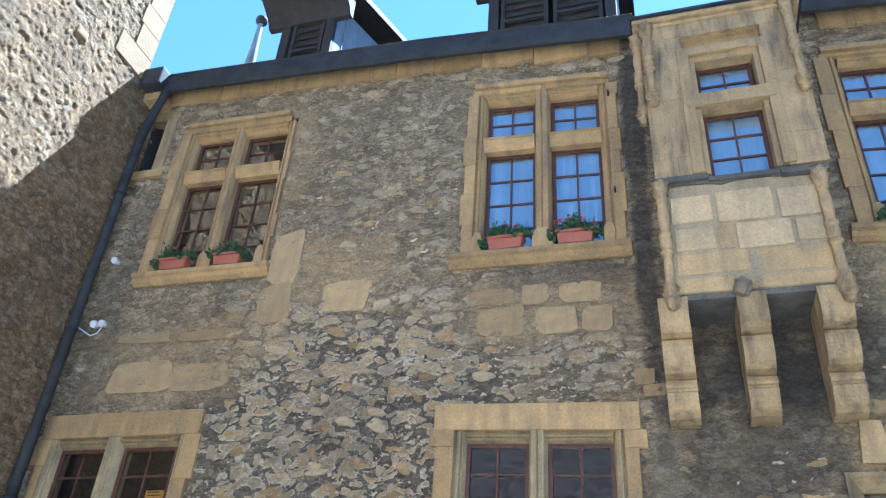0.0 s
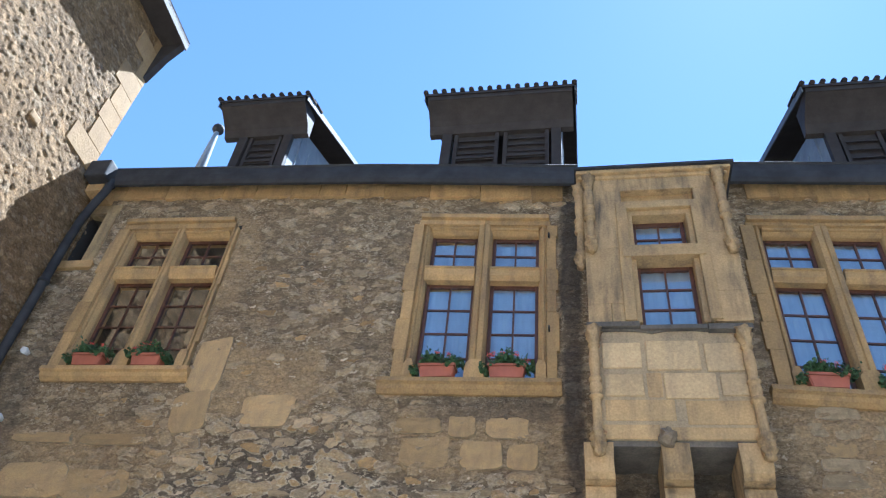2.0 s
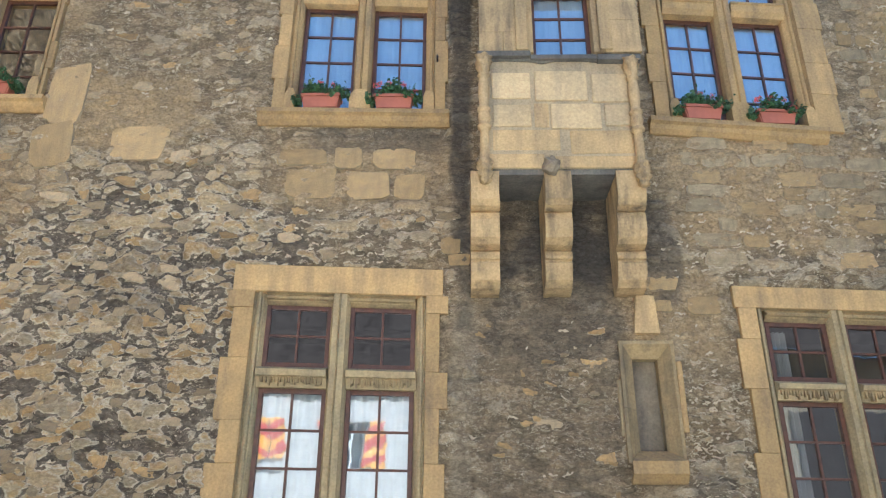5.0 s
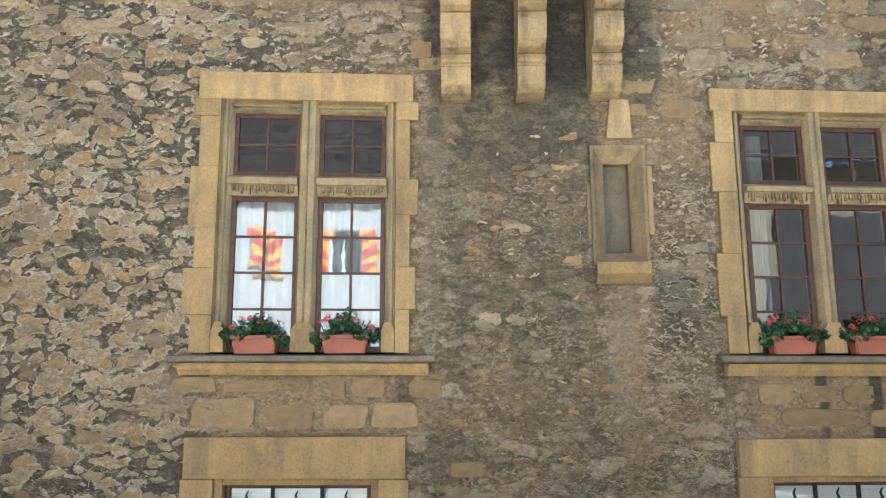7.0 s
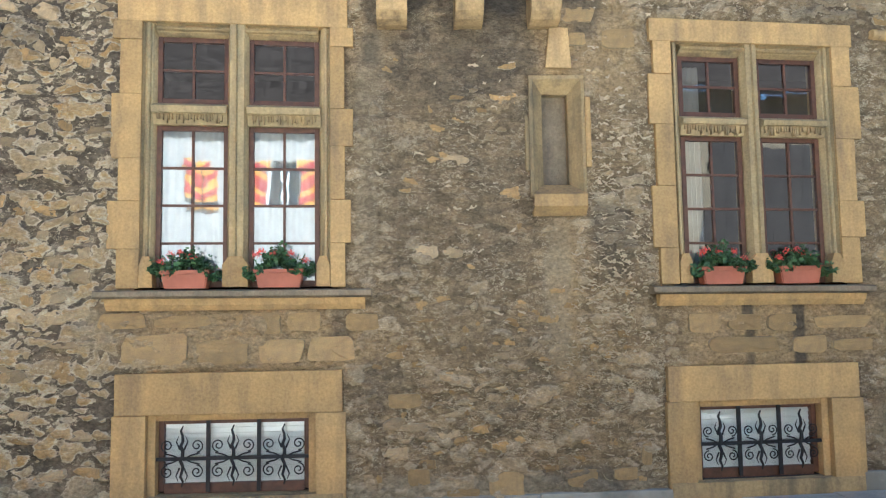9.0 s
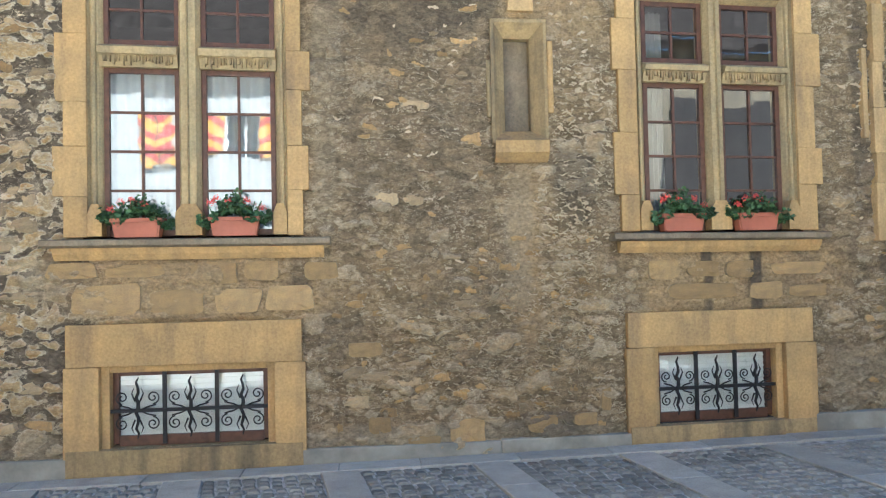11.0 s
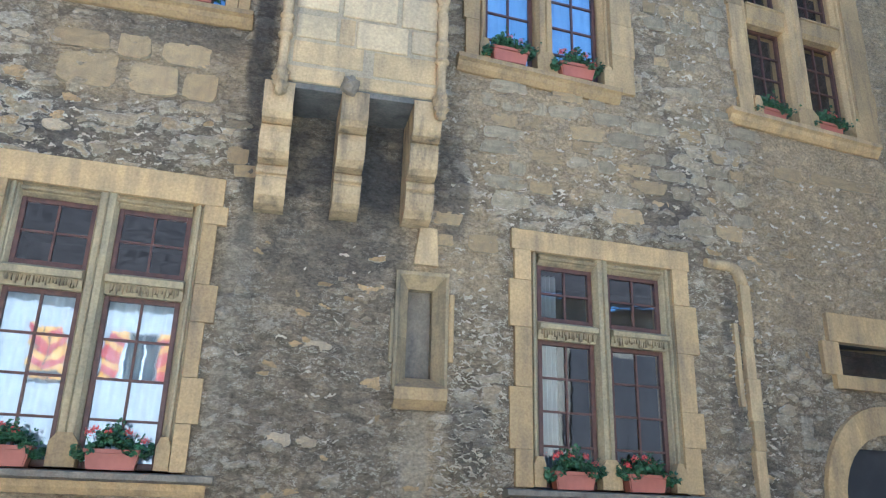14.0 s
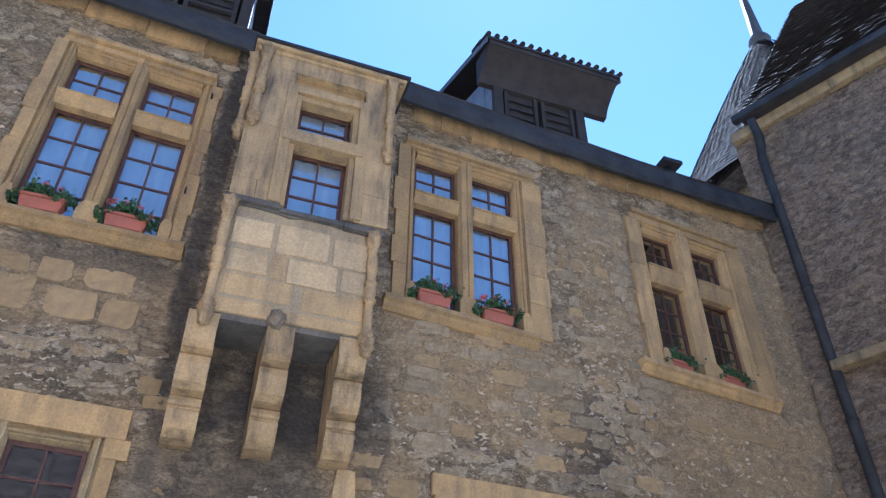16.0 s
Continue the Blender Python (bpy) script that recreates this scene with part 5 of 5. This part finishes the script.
def tile_courses(length, rows, wide, tall, slope, seed):
    """Courses of flat tiles on a slope that climbs in y, each a little uneven."""
    bm = bmesh.new()
    rs = random.Random(seed)
    c, s = math.cos(slope), math.sin(slope)
    for j in range(rows):
        d = j * tall
        x = 0.33 + (j % 2) * wide / 2
        while x < length:
            q = 0.03 + rs.uniform(0, 0.02)
            pts = []
            for px, e, lift in ((x, 0, q), (x + wide * 0.95, 0, q + rs.uniform(-0.006, 0.006)), (x + wide * 0.95, tall * 1.4, 0.004), (x, tall * 1.4, 0.004), (x, 0, q - 0.02), (x + wide * 0.95, 0, q - 0.02)):
                pts.append(bm.verts.new((px, -0.3 + (d + e) * c - lift * s, 0.1 + (d + e) * s + lift * c)))
            bm.faces.new(pts[:4])
            bm.faces.new((pts[4], pts[5], pts[1], pts[0]))
            x += wide
    return bm


o = part("roof_tiles", tile_courses(8.0, 86, 0.2, 0.17, math.atan2(6.5, 4.8), 4), TILE, rroof)
o["kind"] = "stuff"

tower = thing("stair_tower", pose(20.9, 6.6, 0), "stair tower with a steep flared tile roof behind the houses", "tower", "structure")
part("shaft", turned(bmesh.new(), 0, 0, [(4.6, 0), (4.6, 17.2)], 8), ROUGHCAST, tower)
prof = [(5.4, 16.8), (4.92, 17.7), (2.65, 22.1), (0.6, 25.9), (0.2, 26.6)]
bm = bmesh.new()
tube(bm, [(0, 0, z) for r, z in prof], [r for r, z in prof], 8)
for f in bm.faces:
    f.smooth = False
part("roof_cone", bm, TILE, tower)
bm = bmesh.new()
rs = random.Random(12)
for j in range(46):
    z = 16.85 + j * 0.2
    r = float(np.interp(z, [p[1] for p in prof], [p[0] for p in prof])) + 0.02
    m = max(8, int(2 * math.pi * r / 0.24))
    for k in range(m):
        a = 2 * math.pi * (k + 0.5 * (j % 2)) / m
        cx, cy = math.cos(a), math.sin(a)
        tx, ty = -cy, cx
        q = 0.03 + rs.uniform(0, 0.025)
        w2 = 0.115
        r2 = float(np.interp(z + 0.26, [p[1] for p in prof], [p[0] for p in prof])) + 0.02
        v = [bm.verts.new(p) for p in ((cx * (r + q) - tx * w2, cy * (r + q) - ty * w2, z), (cx * (r + q) + tx * w2, cy * (r + q) + ty * w2, z), (cx * r2 + tx * w2, cy * r2 + ty * w2, z + 0.22), (cx * r2 - tx * w2, cy * r2 - ty * w2, z + 0.28))]
        bm.faces.new(v)
o = part("roof_tiles", bm, TILE, tower)
o["kind"] = "stuff"
part("spire", turned(bmesh.new(), 0, 0, [(0.3, 26.2), (0.45, 26.6), (0.24, 27.0), (0.06, 32)], 10), ZINC, tower)

rp = thing("downpipe", pose(11.3, 0.2, 0), "dark zinc downpipe beside the closing house", "downpipe")
part("pipe", tube(bmesh.new(), [(-0.2, -0.2, 11.9), (-0.02, -0.1, 11.6), (0, 0, 11.2), (0, 0, 0.1)], 0.075, 12), ZINC, rp)
for z in (8.4, 6.2, 4.0, 1.8):
    part("bracket", turned(bmesh.new(), 0, 0, [(0.09, z), (0.09, z + 0.04)], 12), ZINC, rp)

# ---- ground ----


def ground_z(x, y):
    """The court falls gently along the facade."""
    return -0.05 + 0.014 * (x - 0.3)


bm = bmesh.new()
v = [bm.verts.new((x, y, ground_z(max(-30, min(30, x)), y) - 0.03)) for x, y in ((-400, -400), (400, -400), (400, 400), (-400, 400))]
for vv in v:
    vv.co.z = -0.75
bm.faces.new(v)
tagged(part("ground", bm, JOINT), "bare ground beyond the court", "ground", "", "structure")
court = thing("court_paving", pose(0, 0, 0), "court paved with dark cobbles between pale granite strips", "pavement", "structure")
bm = bmesh.new()
v = [bm.verts.new((x, y, ground_z(x, y) - 0.012)) for x, y in ((-13, -24), (20, -24), (20, 0.9), (-13, 0.9))]
bm.faces.new(v)
part("bedding", bm, JOINT, court)


# ---- house across the court ----
across = thing("house_across", pose(0, -13.2, -0.3, 0, 0, 180), "sunlit white-plastered house with striped shutters", "house", "structure")
wins = [(x, z) for z in (1.6, 5.0) for x in (-4.7, -2.35, 0.35, 2.65, 5.0, 7.35, 9.7)]
bm = bmesh.new()
cols = sorted({-7.5, 14.0, *(x - 0.38 for x, z in wins), *(x + 0.38 for x, z in wins)})
for a, b in zip(cols, cols[1:]):
    gap = any(x - 0.39 < a and b < x + 0.39 for x, z in wins)
    for c, d in (((0, 1.6), (2.9, 5.0), (6.3, 7.6)) if gap else ((0, 7.6),)):
        box(bm, a, b, 0, 0.4, c, d)
part("wall", bm, WHITE, across)
part("roof", prism(bmesh.new(), [(-0.3, 7.5), (-0.3, 7.65), (5.5, 12.2), (5.5, 12.0)], "x", -7.7, 14.4), TILE, across)
for x, z in wins:
    wd = part("window", boxes((x - 0.38, x - 0.33, 0.15, 0.2, z, z + 1.3), (x + 0.33, x + 0.38, 0.15, 0.2, z, z + 1.3), (x - 0.03, x + 0.03, 0.15, 0.2, z, z + 1.3)), BLIND, across)
    part("room", boxes((x - 0.4, x + 0.4, 0.3, 0.35, z, z + 1.3)), IRON, wd)
    for s in (-1, 1):
        a, b = sorted((x + s * 0.4, x + s * 0.86)) if x != 2.65 else sorted((x + s * 0.02, x + s * 0.42))
        sh = part("shutter", boxes((a, b, -0.05, -0.01, z, z + 1.3)), YELLOW, across)
        bm = bmesh.new()
        for k in range(3):
            zz = z + 0.02 + k * 0.42
            ol = [(a, zz), (b, zz + 0.22), (b, zz + 0.43), (a, zz + 0.21)] if s > 0 else [(a, zz + 0.22), (b, zz), (b, zz + 0.21), (a, zz + 0.43)]
            prism(bm, [(u, min(v_, z + 1.3)) for u, v_ in ol], "y", -0.06, -0.052)
        part("stripes", bm, RED, sh, "slanting red stripes")

# unseen building, added so the right-hand panes mirror something darker than sky
barn = thing("barn_across", pose(14.0, -13.6, -0.3, 0, 0, 180), "plain rubble barn beside the white house", "barn", "structure")
part("wall", boxes((-6.2, 6.2, 0, 0.5, 0, 8.5)), GREYSTONE, barn)
# added dark boards that only darken the reflection in the right light
part("barn_door", boxes(*[(-3.6 + 0.5 * i, -3.11 + 0.5 * i, -0.08, -0.01, 0, 6.8) for i in range(9)]), WOOD_DARK, barn)
part("roof", prism(bmesh.new(), [(-0.4, 8.4), (-0.4, 8.55), (5.5, 13), (5.5, 12.8)], "x", -6.4, 6.4), TILE, barn)

# ---- flower boxes ----


def flower_box(seed, bloom, dry=False):
    """A terracotta-coloured trough full of geraniums."""
    rs = random.Random(seed)
    fb = thing("flower_box", pose(0, 0, -50), "terracotta-coloured flower box with red geraniums on the stone sill", "flower box", "", "window flower boxes")
    bm = bmesh.new()
    def ring(hx, hy, z):
        return [bm.verts.new((sx * hx, sy * hy, z)) for sx, sy in ((-1, -1), (1, -1), (1, 1), (-1, 1))]
    rows = [ring(0.185, 0.065, 0), ring(0.21, 0.08, 0.13), ring(0.222, 0.092, 0.132), ring(0.225, 0.095, 0.165), ring(0.205, 0.075, 0.165), ring(0.2, 0.07, 0.12)]
    for r0, r1 in zip(rows, rows[1:]):
        for k in range(4):
            bm.faces.new((r0[k], r0[(k + 1) % 4], r1[(k + 1) % 4], r1[k]))
    bm.faces.new(rows[0][::-1])
    bm.faces.new(rows[-1])
    bmesh.ops.bevel(bm, geom=[e for e in bm.edges if abs(e.verts[0].co.z - e.verts[1].co.z) > 0.02], offset=0.012, segments=2, affect="EDGES")
    part("trough", bm, TERRA, fb)
    part("soil", boxes((-0.2, 0.2, -0.07, 0.07, 0.11, 0.15)), SOIL, fb)
    bm = bmesh.new()
    for k in range(6):
        a = rs.uniform(-0.19, 0.19)
        part("stem", tube(bmesh.new(), [(a, rs.uniform(-0.04, 0.04), 0.14), (a * 1.2, rs.uniform(-0.1, 0.06), 0.24), (a * 1.4, rs.uniform(-0.12, 0.06), 0.3)], 0.004, 5), LEAF, fb)
    for k in range(760):
        u, h = rs.gauss(0, 0.15), abs(rs.gauss(0.02, 0.065))
        u = max(-0.3, min(0.3, u * 1.25))
        c = Vector((u, rs.gauss(-0.02, 0.055), 0.16 + h * (1 - (u / 0.42) ** 2) + 0.05 * math.sin(u * 17 + seed) - (0.05 if abs(u) > 0.22 else 0)))
        r = rs.uniform(0.014, 0.029)
        q = Euler((rs.gauss(0.3, 0.7), rs.gauss(0, 0.7), rs.uniform(0, 6.3))).to_matrix()
        m = 7
        ctr = bm.verts.new(c + q @ Vector((0, 0, -0.005)))
        ringv = [bm.verts.new(c + q @ Vector((r * (1 + 0.14 * math.sin(3 * i)) * math.cos(2 * math.pi * i / m), r * math.sin(2 * math.pi * i / m), 0.004))) for i in range(m)]
        for i in range(m - 1):
            bm.faces.new((ctr, ringv[i], ringv[i + 1]))
    part("foliage", bm, LEAF, fb)
    for k in range(bloom):
        u = rs.uniform(-0.24, 0.24)
        c = Vector((u, rs.uniform(-0.09, 0.0), 0.295 + rs.uniform(-0.02, 0.06) - abs(u) * 0.15))
        bm = bmesh.new()
        for i in range(44):
            d = Vector((rs.gauss(0, 1), rs.gauss(0, 1), rs.gauss(0.3, 0.8))).normalized()
            p, w2 = c + d * rs.uniform(0.012, 0.04), rs.uniform(0.006, 0.011)
            t = d.orthogonal().normalized()
            b2 = d.cross(t)
            bm.faces.new([bm.verts.new(p + t * w2 + d * 0.006), bm.verts.new(p + b2 * w2), bm.verts.new(p - t * w2 + d * 0.006), bm.verts.new(p - b2 * w2)])
        part("blossom", bm, PETAL, fb)
    return fb


kinds = [flower_box(1, 5), flower_box(2, 6), flower_box(3, 2)]
SPOTS = [(0.82, 2.035, 0), (1.655, 2.035, 1), (5.785, 2.01, 1), (6.545, 2.01, 0), (0.9, 6.68, 2), (1.715, 6.665, 1), (-3.7, 6.9, 2), (-2.86, 6.885, 0), (5.13, 6.525, 2), (5.945, 6.485, 1), (8.7, 6.51, 2), (9.62, 6.5, 2)]
used = set()
for x, z, k in SPOTS:
    m = on_wall(x, z - 0.012, -0.025 if z < 3 else -0.055 if x < 8 else 0.05) @ pose(0, 0, 0, 0, 0, random.uniform(-2, 2))
    if k in used:
        copy_thing(kinds[k], m)
    else:
        kinds[k].matrix_basis = m
        used.add(k)

# ---- stones set in the facade ----


def rock(seed, blocky, face, rim):
    """One facing stone a metre wide and high: ragged outline, rough domed front, a crust of mortar round it."""
    rs = random.Random(seed)
    n = 18
    bm = bmesh.new()
    out, mid = [], []
    ph = [rs.uniform(0, 6.3) for _ in range(4)]
    for i in range(n):
        a = 2 * math.pi * i / n + rs.uniform(-0.08, 0.08)
        c, s = math.cos(a), math.sin(a)
        p = 2 / blocky
        wild = 0.05 if blocky > 3.5 else 0.14
        r = 1 + wild * (math.sin(2 * a + ph[0]) + 0.8 * math.sin(3 * a + ph[1]) + 0.6 * math.sin(5 * a + ph[2])) + rs.uniform(-0.5, 0.5) * wild
        x, z = 0.5 * r * math.copysign(abs(c) ** p, c), 0.5 * r * math.copysign(abs(s) ** p, s)
        out.append(bm.verts.new((x, 0.05, z)))
        k = rs.uniform(0.93, 0.98) if blocky > 3.5 else rs.uniform(0.74, 0.93)
        mid.append(bm.verts.new((x * k, -0.01 + rs.uniform(-0.008, 0.008), z * k)))
    inn = [bm.verts.new((v.co.x * 0.55, -0.016 + rs.uniform(-0.007, 0.007), v.co.z * 0.55)) for v in mid[::2]]
    ctr = bm.verts.new((rs.uniform(-0.05, 0.05), -0.017, rs.uniform(-0.05, 0.05)))
    for i in range(n):
        bm.faces.new((out[i], out[(i + 1) % n], mid[(i + 1) % n], mid[i])).material_index = 1
    h = n // 2
    for i in range(h):
        a, b, c = mid[2 * i], mid[2 * i + 1], mid[(2 * i + 2) % n]
        p, q = inn[i], inn[(i + 1) % h]
        bm.faces.new((a, b, p))
        bm.faces.new((b, c, q, p))
        bm.faces.new((p, q, ctr))
    bmesh.ops.recalc_face_normals(bm, faces=bm.faces)
    me = bpy.data.meshes.new("stone")
    bm.to_mesh(me)
    bm.free()
    me.materials.append(face)
    me.materials.append(rim)
    return me


BLOCKS = [rock(k, 5, SAND_ROUGH, PANEL_MORTAR) for k in range(8)]
LIMED = [rock(40 + k, 4.2, LIMESTONE, LIMECRUST) for k in range(8)]
ROUND = [rock(20 + k, 2.3, ROCK if k % 5 else OCHRE, LIMECRUST) for k in range(18)]


def set_stone(me, x, z, w, h, proud=0.0, roll=0.0, name="stone"):
    o = new(name, me)
    o.parent = facade
    o.matrix_local = on_wall(x, z, -0.004 - proud) @ Matrix.Rotation(radians(roll), 4, "Y") @ Matrix.Diagonal((w, 1, h, 1))
    return o


DRESSED = """-2.02 6.93 .47 .8 0;-2.06 6.26 .46 .6 -6;-1.09 6.27 .66 .44 1;.74 6.08 .54 .21 0;1.24 6.07 .3 .28 0;1.75 6.05 .5 .26 0;.86 5.75 .58 .36 0;1.47 5.73 .46 .36 0;1.92 5.71 .35 .3 0;2.36 5.02 .2 .2 0;2.45 4.86 .24 .13 0;.25 1.74 .42 .15 0;.78 1.73 .5 .12 0;1.47 1.7 .42 .2 0;
1.88 1.71 .32 .17 0;2.4 1.7 .3 .17 0;.55 1.48 .62 .27 0;1.15 1.45 .46 .24 0;1.67 1.45 .42 .22 0;2.12 1.46 .42 .24 0;5.6 1.64 .3 .2 0;6.0 1.64 .34 .15 0;6.38 1.63 .3 .16 0;5.98 1.43 .68 .16 0;6.64 1.42 .36 .16 0;7.08 1.41 .4 .12 0;6.98 1.63 .58 .12 0;-3.74 5.36 .92 .46 0;
-2.9 5.32 .8 .4 0;-3.85 5.9 .84 .13 0;-2.9 5.88 .9 .14 0;9.65 5.81 1.0 .15 0;8.8 5.78 .46 .17 0;4.87 4.37 .33 .2 0;4.48 4.6 .32 .15 0;4.46 4.36 .17 .13 0;2.78 .98 .3 .14 0;3.7 .2 .34 .26 0;4.4 .25 .3 .16 0;2.9 .3 .2 .16 0;5.0 .45 .1 .2 0;4.8 .28 .22 .12 0;
3.3 .12 .3 .14 0"""
for k, row in enumerate(DRESSED.replace("\n", "").split(";")):
    x, z, w, h, roll = (float(v) for v in row.split())
    set_stone(BLOCKS[k % 8], x, z, w, h, 0.014, roll, "dressed_stone")
rs = random.Random(11)
z, made = 0.3, 0
while z < 6.2:
    x = -2.75 + rs.uniform(0, 0.3)
    h = rs.uniform(0.07, 0.17)
    while x < (0.02 if z < 4.7 else 2.2):
        w = rs.uniform(0.1, 0.34)
        clear = -2.6 < x or z > 5.0 or z < 1.8
        if rs.random() < 0.68 and made < 300 and not (z > 5.4 and x > 0.3) and not (x < -2.3 and 4.9 < z < 6.1) and not (x > -0.1 and z < 4.85) and clear:
            set_stone(rs.choice(ROUND), x + w / 2, z + rs.uniform(-0.06, 0.06), w, h * rs.uniform(0.7, 1.1), rs.uniform(-0.008, 0.014), rs.gauss(0, 9))
            made += 1
        x += w + rs.uniform(0.03, 0.13)
    z += h + rs.uniform(0.01, 0.04)

# roughly squared blocks in courses beside the oriel and up between the windows
rs = random.Random(23)
z = 4.78
while z < 9.0:
    h = rs.uniform(0.13, 0.21)
    low, high = (4.75, 8.0) if z < 6.3 else (6.85, 7.95)
    x = low + rs.uniform(0, 0.2)
    while x < high:
        w = rs.uniform(0.18, 0.5) if z < 6.3 else rs.uniform(0.14, 0.34)
        often = (0.85 if z > 5.3 else 0.45) if z < 6.3 else 0.5
        if rs.random() < often:
            set_stone(rs.choice(LIMED if rs.random() < 0.62 else BLOCKS), x + w / 2, z + h / 2 + rs.uniform(-0.015, 0.015) - (x - 6.3) * 0.015, w, h * 0.93, rs.uniform(-0.004, 0.012), rs.gauss(-0.8, 1.5), "course_stone")
        x += w + rs.uniform(0.02, 0.05)
    z += h + rs.uniform(0.015, 0.03)

# small ochre stones low in the wall
rs = random.Random(31)
for me in [rock(60 + k, 2.8, OCHRE, PANEL_MORTAR) for k in range(6)]:
    for k in range(18):
        x, z = rs.uniform(2.45, 5.0), rs.uniform(0.15, 2.0)
        if k > 12:
            x, z = rs.uniform(7.6, 8.8), rs.uniform(0.4, 5.0)
        elif k > 10:
            x, z = rs.uniform(2.6, 3.9), rs.uniform(2.0, 4.2)
        set_stone(me, x, z, 0.05 + 0.13 * rs.random() ** 1.5, rs.uniform(0.04, 0.09), rs.uniform(-0.02, -0.002), rs.gauss(0, 12), "ochre_stone")

# stones showing here and there through the thin plaster, higher up and by the foot of the wall
rs = random.Random(47)
for cx, cz, sx, sz, count in ((-0.9, 7.9, 1.0, 1.1, 60), (1.2, 9.55, 1.8, 0.12, 14), (3.4, 0.9, 1.0, 0.6, 34), (8.3, 2.2, 0.5, 1.6, 34), (8.1, 5.2, 0.7, 0.9, 24), (-3.4, 6.4, 0.9, 0.3, 22), (3.4, 3.0, 0.6, 1.1, 16)):
    for k in range(count):
        x, z = cx + rs.uniform(-sx, sx), cz + rs.uniform(-sz, sz)
        if not any(a - 0.1 < x < b + 0.1 and c - 0.1 < z < d + 0.1 for a, b, c, d in FLAT):
            w = 0.09 + 0.2 * rs.random() ** 1.6
            set_stone(rs.choice(ROUND), x, z, w, w * rs.uniform(0.35, 0.6), rs.uniform(-0.012, 0.006), rs.gauss(0, 7))

# curled flakes of lime plaster still clinging to the joints
bm = bmesh.new()
FLAKES = [(4.78, 2.3, 0.36, 1.4, 620), (4.0, 0.9, 1.0, 0.7, 560), (-1.0, 3.6, 1.3, 1.9, 420), (7.95, 3.2, 0.35, 2.0, 260), (7.4, 6.2, 0.35, 1.8, 240), (6.0, 5.2, 1.2, 0.6, 160), (1.3, 5.1, 1.0, 0.3, 130), (9.3, 5.0, 1.0, 0.7, 80), (-0.6, 1.1, 0.6, 0.9, 150), (0.0, 6.9, 2.0, 1.5, 60), (3.4, 3.0, 0.6, 1.2, 40), (5.0, 4.85, 0.5, 0.2, 50)]
blocked = [(a - 0.05, b + 0.05, c - 0.25, d + 0.03) for a, b, c, d in FLAT] + [(2.5, 4.5, 4.4, 9.9)]
for cx, cz, sx, sz, count in FLAKES:
    for k in range(count):
        x, z = rs.gauss(cx, sx * 0.6), rs.gauss(cz, sz * 0.6)
        if any(a < x < b and c < z < d for a, b, c, d in blocked) or z < 0.2:
            continue
        ln, wd, bend = 0.025 + 0.09 * rs.random() ** 2, rs.uniform(0.006, 0.015), rs.uniform(-1.0, 1.0)
        tilt, y0 = rs.gauss(0, 0.35), wall_y(x) - 0.012
        top, bot = [], []
        for i in range(7):
            f = i / 6 - 0.5
            u, v = f * ln, bend * ln * (f * f - 0.1) + rs.gauss(0, 0.06 * ln)
            uu, vv = u * math.cos(tilt) - v * math.sin(tilt), u * math.sin(tilt) + v * math.cos(tilt)
            w_ = wd * rs.uniform(0.25, 1.4) * (1 - 1.3 * abs(f))
            top.append(bm.verts.new((x + uu, y0 - rs.uniform(0.008, 0.022), z + vv + w_)))
            bot.append(bm.verts.new((x + uu, y0 + 0.01, z + vv - w_)))
        for i in range(6):
            bm.faces.new((bot[i], bot[i + 1], top[i + 1], top[i]))
o = part("lime_flakes", bm, LIME, facade)
o["kind"] = "stuff"

# ---- paving ----


def pave(bm, x0, x1, y0, y1, top, bevel):
    """A flat stone with rounded upper edges, following the court's fall."""
    vs = []
    for inset, z in ((0, -0.05), (0, top - bevel), (bevel, top)):
        vs.append([bm.verts.new((x, y, ground_z(x, y) + z)) for x, y in ((x0 + inset, y0 + inset), (x1 - inset, y0 + inset), (x1 - inset, y1 - inset), (x0 + inset, y1 - inset))])
    for a, b in zip(vs, vs[1:]):
        for k in range(4):
            bm.faces.new((a[k], a[(k + 1) % 4], b[(k + 1) % 4], b[k]))
    bm.faces.new(vs[-1])
    return bm


rs = random.Random(8)
STRIPS = [-3.95 + 1.3 * k for k in range(14)]
for xs in STRIPS:
    y = -0.36
    while y > -3.5:
        ln = rs.uniform(0.7, 1.1)
        bm = pave(bmesh.new(), xs - 0.16, xs + 0.16, y - ln + 0.006, y, 0.012, 0.006)
        for v in bm.verts:
            v.co.x -= (v.co.y + 0.36) * 0.15
        part("granite_slab", bm, GRANITE, court)
        y -= ln
x = -4.9
while x < 11:
    ln = rs.uniform(0.7, 1.2)
    y0 = wall_y(x) * 1.0 - 0.35
    part("granite_slab", pave(bmesh.new(), x, x + ln - 0.006, y0, y0 + 0.27, 0.014, 0.006), GRANITE, court)
    x += ln
rest = bmesh.new()
count = 0
for a, b in zip(STRIPS, STRIPS[1:]):
    y = -0.37
    while y > -6.0:
        x = a + 0.165
        while x < b - 0.2:
            w = min(rs.uniform(0.1, 0.13), b - 0.165 - x)
            d = 0.11
            near = -1.4 < y and 1.0 < x < 7.0 and count < 280
            bm = pave(bmesh.new() if near else rest, x + 0.004, x + w - 0.004, y - d + 0.004, y - 0.004, rs.uniform(-0.002, 0.012), 0.02)
            if near:
                count += 1
                for v in bm.verts:
                    v.co.x -= (v.co.y + 0.36) * 0.15
                part("cobble", bm, COBBLE, court)
            x += w
        y -= 0.115
for v in rest.verts:
    v.co.x -= (v.co.y + 0.36) * 0.15
o = part("cobbles", rest, COBBLE, court)
o["kind"] = "stuff"
